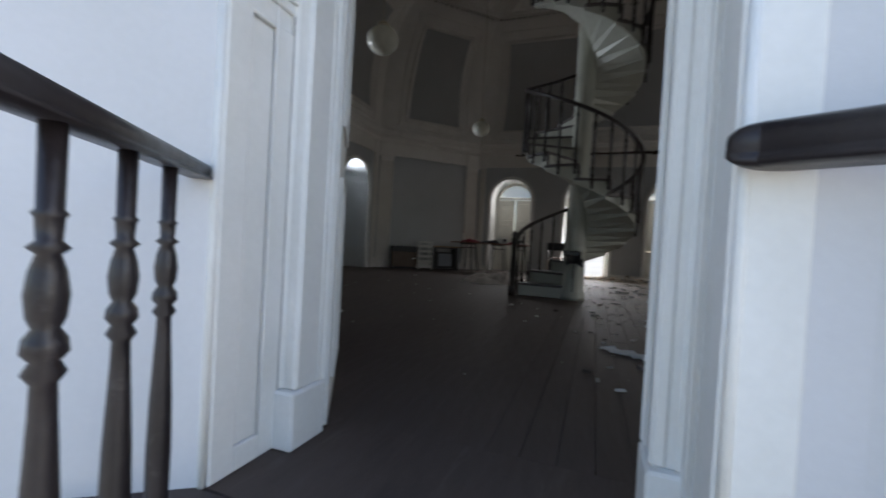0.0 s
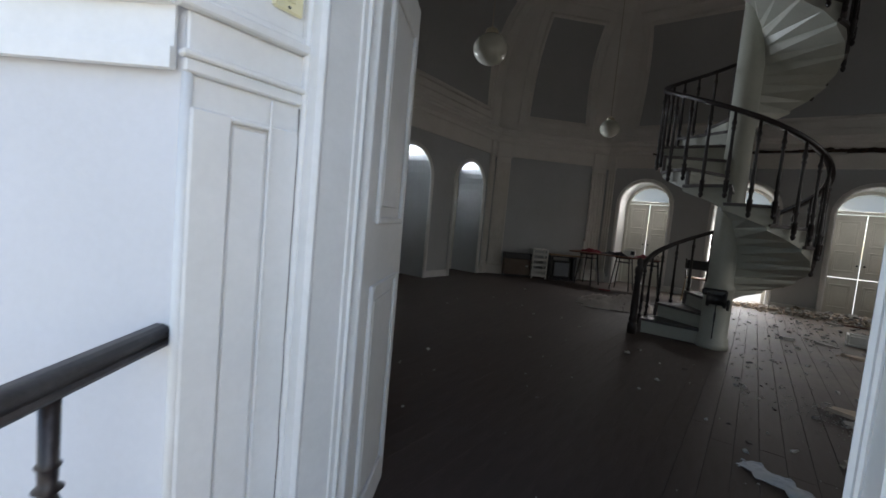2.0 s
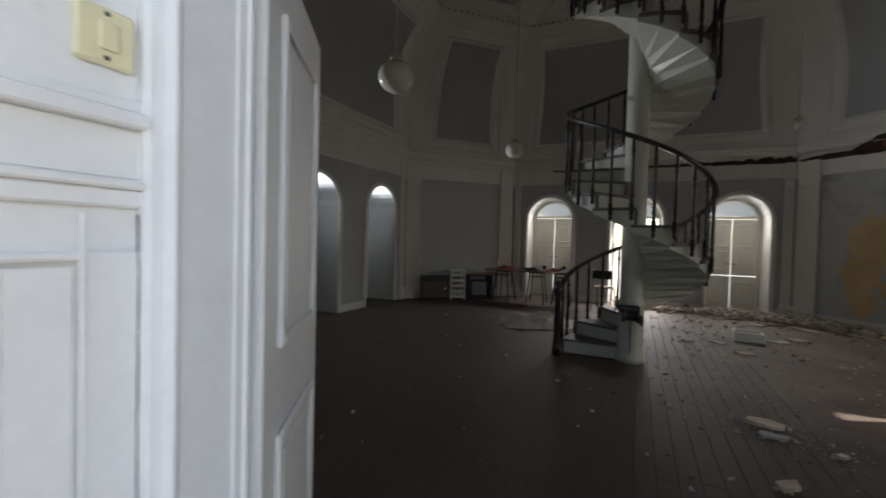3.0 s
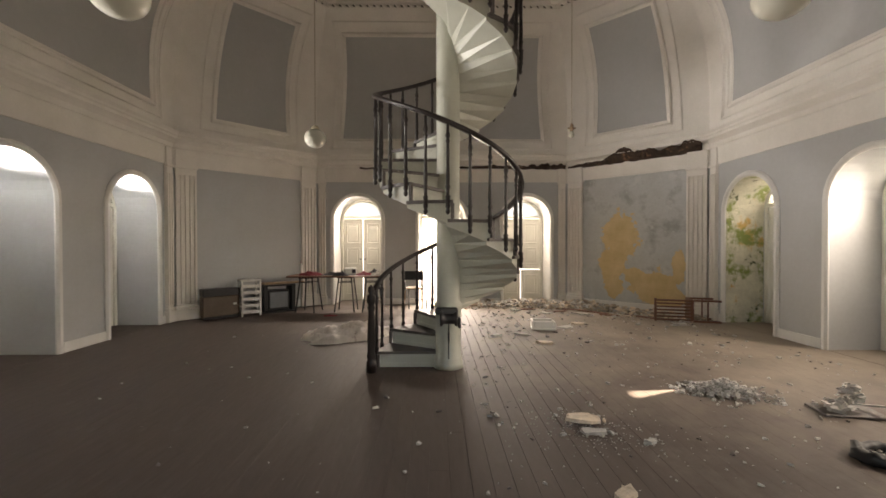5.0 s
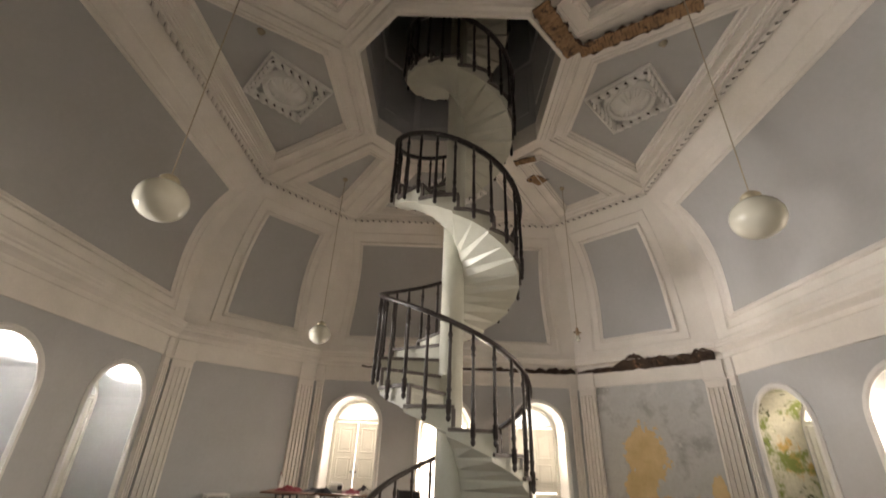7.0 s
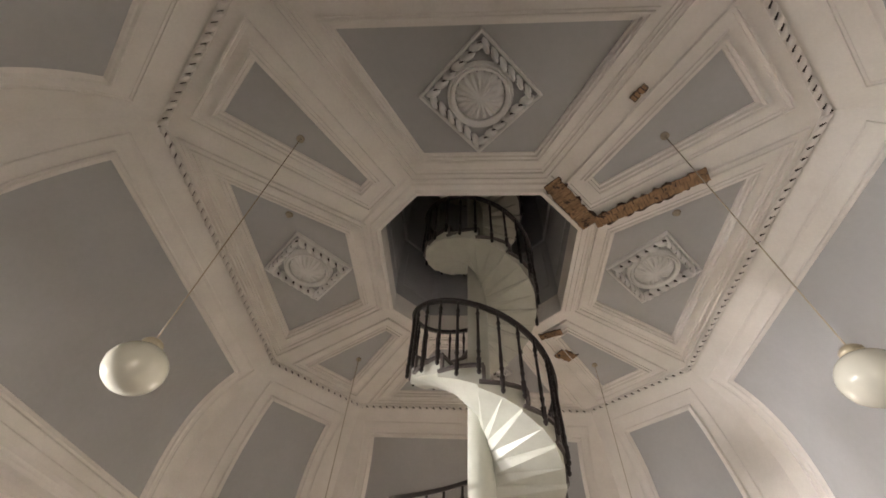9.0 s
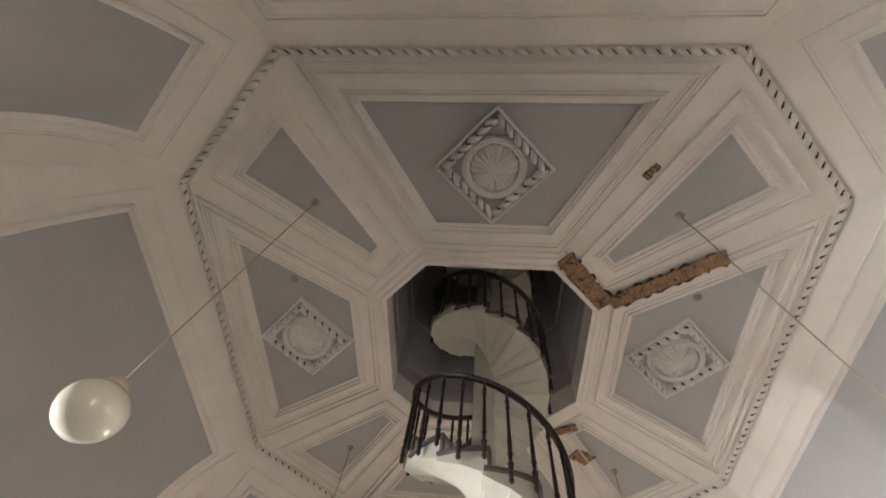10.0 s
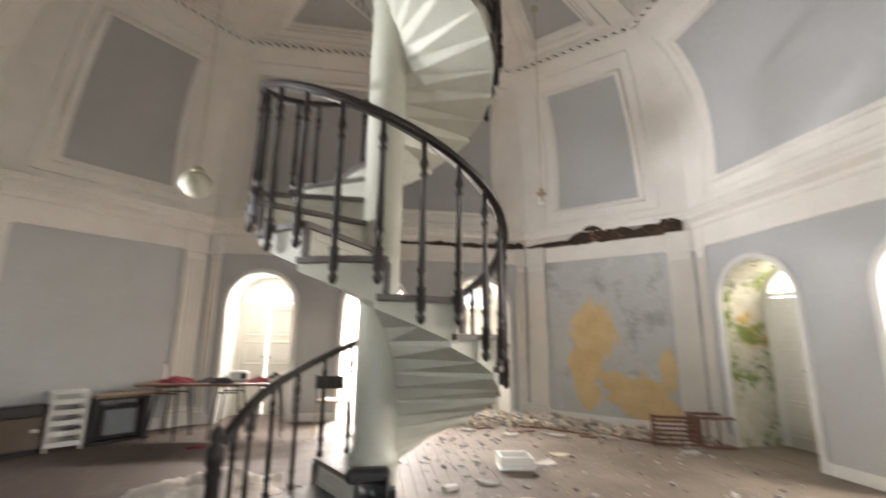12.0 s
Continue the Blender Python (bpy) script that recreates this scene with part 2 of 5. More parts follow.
PLANK = material("worn_floor_plank", (0.070, 0.049, 0.041), 0.7, var=0.16, scale=2.2, fine=40, bump=0.12, random_ob=0.05, stretch=(6, 1, 6), layers=(((0.13, 0.10, 0.085), 1.7, 0.58, 0.25), ((0.045, 0.032, 0.028), 0.55, 0.56, 0.2), ((0.20, 0.17, 0.15), 2.6, 0.70, 0.10)), dust=((0.27, 0.225, 0.18), 0.75))
SUBFLOOR = material("dark_subfloor", (0.06, 0.045, 0.04), 0.8)
PAPER = material("crumpled_paper", (0.68, 0.70, 0.72), 0.8, var=0.08, scale=9, fine=60, bump=0.2)
RUBBLE = material("plaster_rubble", (0.58, 0.50, 0.41), 0.9, var=0.25, scale=8, fine=60, bump=0.3, island=0.75)
RUBBLE_GREY = material("grey_plaster_rubble", (0.50, 0.49, 0.47), 0.9, var=0.18, scale=8, fine=60, bump=0.3, island=0.3)
LATH = material("exposed_lath", (0.33, 0.20, 0.11), 0.9, var=0.3, scale=9, fine=60, bump=0.5, layers=(((0.06, 0.04, 0.03), 14, 0.56, 0.05), ((0.42, 0.27, 0.15), 5, 0.58, 0.1)))
ROT = material("rotten_beam", (0.055, 0.034, 0.023), 0.95, var=0.4, scale=8, fine=50, bump=0.6, layers=(((0.26, 0.15, 0.09), 5, 0.6, 0.1),))
BLACK = material("black_metal", (0.02, 0.02, 0.022), 0.35, var=0.2, scale=9, fine=60, bump=0.05)
WHITE_PLASTIC = material("white_plastic", (0.75, 0.75, 0.72), 0.4, var=0.05, scale=5, fine=40, bump=0.03)
BROWN_WOOD = material("brown_wood", (0.17, 0.075, 0.045), 0.5, var=0.25, scale=6, fine=50, bump=0.1, stretch=(1, 1, 4))
TAN_WOOD = material("tan_wood", (0.33, 0.22, 0.13), 0.55, var=0.2, scale=6, fine=50, bump=0.1, stretch=(4, 1, 1))
MOSS = material("mossy_plaster", (0.62, 0.60, 0.50), 0.9, var=0.2, scale=3, fine=40, bump=0.35, layers=(((0.58, 0.38, 0.14), 1.7, 0.55, 0.06), ((0.20, 0.25, 0.07), 2.6, 0.485, 0.10), ((0.05, 0.065, 0.02), 4.2, 0.61, 0.06), ((0.66, 0.64, 0.56), 6.5, 0.62, 0.04)))
GROUND = material("pale_gravel", (0.38, 0.36, 0.32), 0.95, var=0.2, scale=0.6, fine=30, bump=0.3)
STONE = material("worn_stone_step", (0.36, 0.34, 0.32), 0.85, var=0.15, scale=2, fine=40, bump=0.2)
LANTERN = material("grey_lantern_paint", (0.40, 0.40, 0.41), 0.7, var=0.08, scale=1.2, fine=20, bump=0.06)
CLOTH = material("dusty_cloth", (0.58, 0.53, 0.49), 0.95, var=0.15, scale=5, fine=60, bump=0.3, layers=(((0.34, 0.28, 0.26), 5, 0.58, 0.06),))
GLOBE = material("opal_glass", (0.56, 0.55, 0.47), 0.13, var=0.03, scale=3, fine=20, bump=0.0)
# dark colour for painted shade between rope beads and for the paint crack
SHADE_AND_CRACK = material("painted_shade_and_crack", (0.06, 0.048, 0.038), 0.9, var=0.3, scale=8, fine=50, bump=0.3)
BRASS = material("pale_dull_brass", (0.46, 0.40, 0.29), 0.4, metal=0.5, var=0.15, scale=9, fine=60, bump=0.05)
CORD = material("aged_cord", (0.42, 0.36, 0.27), 0.8, var=0.1, scale=9, fine=60, bump=0.1)
SWITCH = material("yellowed_plastic", (0.72, 0.66, 0.42), 0.4, var=0.05, scale=5, fine=40, bump=0.03)
RED_CLOTH = material("red_cloth", (0.30, 0.03, 0.05), 0.9, var=0.3, scale=20, fine=60, bump=0.2, island=0.4)
BAG = material("black_plastic_bag", (0.010, 0.010, 0.011), 0.55, var=0.2, scale=10, fine=40, bump=0.2)


def glass_material(name, tint, rough):
    mat = bpy.data.materials.new(name)
    mat.use_nodes = True
    nt = mat.node_tree
    out = nt.nodes["Material Output"]
    tr = nt.nodes.new("ShaderNodeBsdfTranslucent")
    tr.inputs[0].default_value = (*tint, 1)
    tp = nt.nodes.new("ShaderNodeBsdfTransparent")
    mx = nt.nodes.new("ShaderNodeMixShader")
    mx.inputs[0].default_value = rough
    nt.links.new(tp.outputs[0], mx.inputs[1])
    nt.links.new(tr.outputs[0], mx.inputs[2])
    nt.links.new(mx.outputs[0], out.inputs[0])
    return mat


DIRTY_GLASS = glass_material("dusty_pane", (0.30, 0.31, 0.30), 0.985)
CLEAR_PANE = bpy.data.materials.new("clear_glass")
CLEAR_PANE.use_nodes = True
CLEAR_PANE.node_tree.nodes["Principled BSDF"].inputs["Transmission Weight"].default_value = 1.0
CLEAR_PANE.node_tree.nodes["Principled BSDF"].inputs["Roughness"].default_value = 0.02


# ---- ground and floor ----
gb = Build()
gb.add([(-400, -400, -0.60), (400, -400, -0.60), (400, 400, -0.60), (-400, 400, -0.60)], [(0, 1, 2, 3)])
structure("ground", gb, GROUND, "pale gravel ground around the pavilion", "ground")


def octagon(a, w):
    return [(-w, -a), (w, -a), (a, -w), (a, w), (w, a), (-w, a), (-a, w), (-a, -w)]


fb = Build()
fb.prism(octagon(A + 0.5, W + 0.25), -0.58, -0.03)
floor_ob = structure("floor", fb, SUBFLOOR, "worn brown plank floor strewn with plaster debris", "floor")

# entry landing boards and stone steps outside
eb = Build()
eb.box(-1.3, 1.1, -5.80, -5.521, -0.5, 0.0, bevel=0.01)
structure("landing", eb, PLANK, "worn wooden landing at the open entrance", "landing")
st = Build()
for i, y in enumerate((-5.80, -6.06, -6.32)):
    if i < 2:
        st.box(-1.0, 1.0, y - 0.26, y + 0.002, -0.598, -0.18 * (i + 1), bevel=0.015)
structure("steps", st, STONE, "worn stone steps up to the entrance", "steps")


# ---- walls ----
def arch_outline(r, s, seg=14):
    """Half circle arch outline from foot to foot, relative to its axis."""
    pts = [(-r, 0.0)]
    pts += [(-r * math.cos(math.pi * i / seg), s + r * math.sin(math.pi * i / seg)) for i in range(seg + 1)]
    return pts + [(r, 0.0)]


def pierced_wall(b, u0, u1, z0, z1, y0, y1, holes, mats=(0, 0, 0)):
    """A wall with openings that go through it. holes: (centre, outline)."""
    def ring(outline, c):
        return [(c + x, z) for x, z in outline]
    us = [u0]
    for c, o in holes:
        r = max(x for x, z in o)
        us += [c - r, c + r]
    us.append(u1)
    for y, m in ((y0, mats[0]), (y1, mats[1])):
        for i in range(0, len(us), 2):
            b.add([(us[i], y, z0), (us[i + 1], y, z0), (us[i + 1], y, z1), (us[i], y, z1)], [(0, 1, 2, 3)], m)
        for c, o in holes:
            pts = ring(o, c)[1:-1]
            for p, q in zip(pts[:-1], pts[1:]):
                b.add([(p[0], y, p[1]), (q[0], y, q[1]), (q[0], y, z1), (p[0], y, z1)], [(0, 1, 2, 3)], m)
    for c, o in holes:
        pts = ring(o, c)
        for p, q in zip(pts[:-1], pts[1:]):
            b.add([(p[0], y0, p[1]), (q[0], y0, q[1]), (q[0], y1, q[1]), (p[0], y1, p[1])], [(0, 1, 2, 3)], mats[2], True)
    b.add([(u0, y0, z1), (u1, y0, z1), (u1, y1, z1), (u0, y1, z1)], [(0, 1, 2, 3)], mats[1])
    for u in (u0, u1):
        b.add([(u, y0, z0), (u, y1, z0), (u, y1, z1), (u, y0, z1)], [(0, 1, 2, 3)], mats[1])


ARCH = arch_outline(ARCH_R, ARCH_S)
ENTRY_C, ENTRY_R = (DOOR_L + DOOR_R) / 2, (DOOR_R - DOOR_L) / 2 + 0.085
ENTRY = [(-ENTRY_R, 0), (-ENTRY_R, 2.62), (ENTRY_R, 2.62), (ENTRY_R, 0)]
for k, s in enumerate(SIDES):
    m = side_pose(k)
    b = Build()
    if k % 2 == 0:
        holes = [(u, ARCH) for u in ARCH_U]
        if s == "S":
            holes = [(-ENTRY_C, ENTRY)]
        if s == "S":
            wide = [(-ENTRY_R - 0.42, 0), (-ENTRY_R - 0.42, 2.7), (ENTRY_R + 0.42, 2.7), (ENTRY_R + 0.42, 0)]
            pierced_wall(b, -W, W, 0, 7.2, 0, 0.172, [(-ENTRY_C, wide)], (0, 2, 2))
            pierced_wall(b, -W, W, 0, 7.2, 0.175, 0.57, holes, (2, 1, 2))
        else:
            pierced_wall(b, -W, W, 0, 7.2, 0, T, holes, (0, 1, 2))
    else:
        b.box(-NARROW - 0.3, NARROW + 0.3, 0.0, T - 0.02, 0, 7.18, 0)
    wall_mat = WALL_DAMP if s == "NE" else WALL_BLUE
    structure("wall_" + FULL[s], b, [wall_mat, EXTERIOR, WALL_BLUE if s in "EW" else TRIM], ("damp-stained peeling grey-blue wall" if s == "NE" else "grey-blue painted wall with arched openings" if k % 2 == 0 else "plain grey-blue painted narrow wall"), "wall", m)

# mossy lining of one east reveal and of part of its head
mb = Build()
pts = [(-ARCH_R + 0.004, 0.0)] + [(-(ARCH_R - 0.004) * math.cos(math.pi * i / 14), ARCH_S + (ARCH_R - 0.004) * math.sin(math.pi * i / 14)) for i in range(9)]
for p, q in zip(pts[:-1], pts[1:]):
    mb.add([(p[0] + ARCH_U[0], 0.01, p[1]), (q[0] + ARCH_U[0], 0.01, q[1]), (q[0] + ARCH_U[0], T - 0.2, q[1]), (p[0] + ARCH_U[0], T - 0.2, p[1])], [(0, 1, 2, 3)], 0)
structure("trim_moss", mb, MOSS, "plaster reveal covered in green moss and ochre stains", "stained plaster", side_pose(2))

# arch mouldings, skirting, frieze, cornice
SKIRT = [(0, 0), (0.03, 0), (0.03, 0.10), (0.018, 0.125), (0, 0.13)]
for k, s in enumerate(SIDES):
    m = side_pose(k)
    half = W if k % 2 == 0 else NARROW
    b = Build()
    if k % 2 == 0:
        for i, u in enumerate(ARCH_U):
            if s == "S":
                continue
            outl = arch_outline(ARCH_R + 0.035, ARCH_S)
            path = [(u + x, 0, z) for x, z in outl]
            b.sweep(path, [(-0.045, 0.0), (-0.045, 0.02), (-0.02, 0.045), (0.02, 0.045), (0.045, 0.02), (0.045, 0.0)], up=(0, -1, 0), smooth=False)
        edges = [-half]
        for i, u in enumerate(ARCH_U):
            if s == "S" and i != 1:
                continue
            if s == "S":
                edges += [-ENTRY_C - ENTRY_R - 0.44, -ENTRY_C + ENTRY_R + 0.44]
            else:
                edges += [u - ARCH_R - 0.085, u + ARCH_R + 0.085]
        edges.append(half)
        for i in range(0, len(edges), 2):
            b.box(edges[i], edges[i + 1], -0.03, 0.0, 0, 0.13)
    else:
        b.box(-half, half, -0.03, 0.0, 0, 0.16)
    structure("trim_arches_" + FULL[s] if k % 2 == 0 else "baseboard_" + FULL[s], b, TRIM, "cream painted moulding round the arches" if k % 2 == 0 else "cream painted skirting board", "moulding", m)
    b = Build()
    ta = math.tan(radians(22.5))
    # profile of frieze and cornice: depth into the room, height
    prof = [(0.0, ZF), (0.03, ZF), (0.03, ZF + 0.02), (0.018, ZF + 0.025), (0.018, 3.14), (0.04, 3.15), (0.05, 3.19), (0.05, 3.22), (0.10, 3.26), (0.15, 3.29), (0.15, 3.33), (0.17, 3.35), (0.17, 3.38), (0.20, ZC), (0.0, ZC)]
    v, n = [], len(prof)
    broken = s == "NE"
    for sx in (-1, 1):
        for d, z in prof:
            if broken and 3.14 < z < 3.28:
                d = 0.03
            v.append((sx * (half - d * ta), -d, z))
    f = [(i, (i + 1) % n, n + (i + 1) % n, n + i) for i in range(n)]
    b.add(v, f)
    structure("cornice_" + FULL[s], b, CREAM, "cream plaster frieze and stepped cornice" if not broken else "cream frieze whose cornice has fallen away", "cornice", m)


# fluted pilasters at the corners
def pilaster(width, flutes):
    t = thing("pilaster", "cream fluted pilaster with moulded base", "pilaster")
    b = Build()
    z0, z1 = 0.30, ZF - 0.16
    n = flutes * 2 + 1
    pts = [(-width / 2, 0.0)]
    for i in range(n):
        x0, x1 = -width / 2 + width * i / n, -width / 2 + width * (i + 1) / n
        d = -0.072 if i % 2 == 0 else -0.036
        pts += [(x0, d), (x1, d)]
    pts.append((width / 2, 0.0))
    b.prism(pts, z0, z1)
    part("shaft", b, CREAM, t)
    b = Build()
    w2 = width / 2
    b.box(-w2 - 0.035, w2 + 0.035, -0.10, 0, 0, 0.20, bevel=0.008)
    b.box(-w2 - 0.02, w2 + 0.02, -0.085, 0, 0.20, 0.26, bevel=0.012)
    b.box(-w2 - 0.005, w2 + 0.005, -0.065, 0, 0.26, 0.30, bevel=0.008)
    part("base", b, CREAM, t)
    b = Build()
    b.box(-w2 - 0.005, w2 + 0.005, -0.06, 0, z1, z1 + 0.12, bevel=0.004)
    b.box(-w2 - 0.025, w2 + 0.025, -0.08, 0, z1 + 0.12, ZF, bevel=0.006)
    part("capital", b, CREAM, t)
    b = Build()
    b.box(-w2, w2, -0.05, 0, ZF + 0.001, 3.13, bevel=0.004)
    part("block", b, CREAM, t)
    tagged(t, group="pilasters round the hall")
    return t


wide_pil = pilaster(0.34, 4)
thin_pil = pilaster(0.15, 2)
for k, s in enumerate(SIDES):
    half, pil, wd = (W, thin_pil, 0.15) if k % 2 == 0 else (NARROW, wide_pil, 0.34)
    for sx in (-1, 1):
        mm = side_pose(k) @ pose(sx * (half - wd / 2 - 0.055), 0, 0)
        if k in (0, 1) and sx == -1:
            pil.matrix_basis = mm
        else:
            copy_thing(pil, mm)

# ---- cove with framed panels ----
R0 = 4.90


def cove_r(z):
    return CA + (R0 - CA) * (1 - max(0, (z - ZC) / (ZT - ZC)) ** 3.6)


def cove_w(r):
    """Half the width of a wide side where the cove stands r from the middle."""
    return CB + (r - CA) / (R0 - CA) * (W - 0.02 - CB)


def cove_point(k, u, z, off=0.0):
    """u from -1 to 1 across wall k, height z, off metres into the room."""
    r = cove_r(z)
    slope = (cove_r(z + 0.01) - r) / 0.01
    if k % 2 == 0:
        half, d = cove_w(r), r
    else:
        half, d = (r - cove_w(r)) / math.sqrt(2), (r + cove_w(r)) / math.sqrt(2)
        slope *= (1 + (W - 0.02 - CB) / (R0 - CA)) / math.sqrt(2)
    n = Vector((0, -1, slope)).normalized()
    p = Vector((u * half, d, z)) + n * off
    return Matrix.Rotation(radians(-45 * k), 4, "Z") @ p


def cove_half(k, z):
    r = cove_r(z)
    return cove_w(r) if k % 2 == 0 else (r - cove_w(r)) / math.sqrt(2)


NZ = 14
for k, s in enumerate(SIDES):
    b = Build()
    zs = [ZC - 0.02 + (ZT + 0.02 - ZC) * i / NZ for i in range(NZ + 1)]
    v = [tuple(cove_point(k, u, z)) for z in zs for u in (-1, 1)]
    b.add(v, [(2 * i, 2 * i + 1, 2 * i + 3, 2 * i + 2) for i in range(NZ)], 0, True)
    # panel
    zb, zt = 3.765, 5.875
    ub, ut = (2.32, 2.12) if k % 2 == 0 else (0.752, 0.643)
    pz = [zb + (zt - zb) * i / NZ for i in range(NZ + 1)]

    def hw(z, grow=0.0):
        f = (z - zb) / (zt - zb)
        return (ub + (ut - ub) * f + grow) / cove_half(k, z)
    v = [tuple(cove_point(k, sx * hw(z), z, 0.006)) for z in pz for sx in (-1, 1)]
    b.add(v, [(2 * i, 2 * i + 1, 2 * i + 3, 2 * i + 2) for i in range(NZ)], 1, True)
    # mouldings round the panel
    for grow, prof in ((0.0, [(-0.045, 0.0), (-0.045, 0.045), (-0.02, 0.06), (0.0, 0.035), (0.02, 0.03), (0.045, 0.012), (0.045, 0.0)]),
                       (0.19 if k % 2 == 0 else 0.20, [(-0.025, 0.0), (-0.022, 0.026), (-0.004, 0.03), (0.0, 0.012), (0.025, 0.01), (0.028, 0.0)])):
        gz = grow * 0.9
        z2 = [zb - gz + (zt - zb + 2 * gz) * i / NZ for i in range(NZ + 1)]
        z2 = [min(z, ZT - 0.05) for z in z2]
        path = [cove_point(k, -min(0.97, hw(z, grow)), z, 0.0) for z in z2] + [cove_point(k, min(0.97, hw(z, grow)), z, 0.0) for z in reversed(z2)]
        ups = []
        for z in z2 + z2[::-1]:
            ups.append((cove_point(k, 0, z, 1.0) - cove_point(k, 0, z, 0.0)).normalized())
        b.sweep(path, prof, 0, closed=True, ups=ups)
    structure("cove_" + FULL[s], b, [CREAM, PANEL], "curved cream cove with a framed lilac-grey panel", "cove")

# ---- ceiling: one mesh ----
SINK = 0.05                 # the panels lie this deep
cb = Build()
outer, inner = octagon(CA, CB), octagon(HA, HB)
for i in range(8):
    j = (i + 1) % 8
    cb.add([(*outer[i], ZT + 0.3), (*outer[j], ZT + 0.3), (*inner[j], ZT + 0.3), (*inner[i], ZT + 0.3)], [(0, 1, 2, 3)], 0)
    cb.add([(*inner[i], ZT), (*inner[j], ZT), (*inner[j], ZT + 0.3), (*inner[i], ZT + 0.3)], [(0, 1, 2, 3)], 0)
STEP = [(-0.07, 0.002), (-0.066, -0.02), (-0.04, -0.024), (-0.034, -0.055), (-0.012, -0.062), (-0.006, -0.03), (0.018, -0.026), (0.024, 0.018), (0.05, 0.022), (0.055, SINK), (-0.002, SINK)]
LINE = [(-0.03, 0.002), (-0.028, -0.04), (-0.006, -0.044), (-0.002, -0.014), (0.03, -0.012), (0.034, 0.002)]
ROPE_D = 0.06
for k, s in enumerate(SIDES):
    rot = Matrix.Rotation(radians(-45 * k), 4, "Z")
    if k % 2 == 0:
        quad = [(-1.60, 3.345), (1.60, 3.345), (0.706, 1.83), (-0.706, 1.83)]
        lines = [[(-1.96, 3.56), (1.96, 3.56), (0.79, 1.64), (-0.79, 1.64)], [(-2.12, 3.66), (2.12, 3.66), (0.84, 1.57), (-0.84, 1.57)]]
    else:
        quad = [(-0.46, 3.91), (0.46, 3.91), (0.12, 2.04), (-0.12, 2.04)]
        lines = [[(-0.71, 4.10), (0.71, 4.10), (0.25, 1.82), (-0.25, 1.82)]]
    (ao, wo), (ai, wi) = ((CA, CB), (HA, HB)) if k % 2 == 0 else tuple(((p_ + q_) / math.sqrt(2), (p_ - q_) / math.sqrt(2)) for p_, q_ in ((CA, CB), (HA, HB)))
    rim = [(-wo, ao), (wo, ao), (wi, ai), (-wi, ai)]
    cb.add([(x, y, ZT) for x, y in rim + quad] + [(x, y, ZT + SINK) for x, y in quad],
           [(i, (i + 1) % 4, 4 + (i + 1) % 4, 4 + i) for i in range(4)] + [(4 + i, 4 + (i + 1) % 4, 8 + (i + 1) % 4, 8 + i) for i in range(4)], 0, False, rot)
    cb.add([(x, y, ZT + SINK) for x, y in quad], [(0, 1, 2, 3)], 1, False, rot)
    cb.sweep([(x, y, ZT) for x, y in quad], STEP, 0, closed=True, mx=rot)
    for ln in lines:
        cb.sweep([(x, y, ZT) for x, y in ln], LINE, 0, closed=True, mx=rot)
    # heavy moulding round the stair well
    a, w = (HA, HB) if k % 2 == 0 else ((HA + HB) / math.sqrt(2), (HA - HB) / math.sqrt(2))
    ta = math.tan(radians(22.5))
    prof = [(0.0, 0.0), (0.0, -0.07), (0.05, -0.085), (0.08, -0.05), (0.14, -0.05), (0.16, -0.025), (0.24, -0.02), (0.26, 0.0)]
    v = [(sx * (w + d * (w2 / 1.0)), a + d, ZT + z) for sx, w2 in ((-1, ta), (1, ta)) for d, z in prof]
    n = len(prof)
    cb.add(v, [(i, (i + 1) % n, n + (i + 1) % n, n + i) for i in range(n)], 0, False, rot)
    # rope moulding along the outer edge: leaning beads
    a, w = (CA, CB) if k % 2 == 0 else ((CA + CB) / math.sqrt(2), (CA - CB) / math.sqrt(2))
    cb.box(-w, w, a - 0.085, a + 0.01, ZT - 0.025, ZT + 0.001, 0, rot)
    cnt = int(2 * w / 0.135)
    for i in range(cnt):
        u = -w + 2 * w * (i + 0.5) / cnt
        lean = rot @ pose(u, a - 0.045, ZT - 0.042, 0, 0, 30)
        cb.lathe([(0.006, -0.070), (0.027, -0.046), (0.035, 0.0), (0.027, 0.046), (0.006, 0.070)], 0, lean @ Matrix.Rotation(radians(90), 4, "Y"), 7)
        cb.box(-0.034, 0.034, -0.0022, 0.0022, -0.014, 0.014, 2, rot @ pose(u + w / cnt, a - 0.045, ZT - 0.042, 0, 0, 40))      # dark bar painted as the shade between two strands
structure("ceiling", cb, [CREAM, PANEL, SHADE_AND_CRACK], "cream coffered plaster ceiling with lilac-grey panels round an open stair well", "ceiling")

# lantern above the stair well
LZ = 11.6
for k, s in enumerate(SIDES):
    a, w = (HA + 0.02, HB + 0.01) if k % 2 == 0 else ((HA + HB) / math.sqrt(2) + 0.02, (HA - HB) / math.sqrt(2) + 0.01)
    b = Build()
    b.box(-w, w, a, a + 0.12, ZT + 0.301, LZ)
    b.box(-w + 0.12, w - 0.12, a - 0.02, a, ZT + 0.6, ZT + 1.5, bevel=0.01)
    b.box(-w, w, a - 0.05, a, ZT + 1.75, ZT + 1.9, bevel=0.02)
    structure("wall_lantern_" + FULL[s], b, LANTERN, "shaded grey lantern wall above the stair well", "wall", Matrix.Rotation(radians(-45 * k), 4, "Z"))
b = Build()
b.prism(octagon(HA + 0.2, HB + 0.1), LZ + 0.002, LZ + 0.15)
structure("ceiling_lantern", b, LANTERN, "dim grey lantern ceiling", "ceiling")
rb = Build()
oo, ii = octagon(A + T + 0.05, W + 0.35), octagon(HA + 0.15, HB + 0.07)
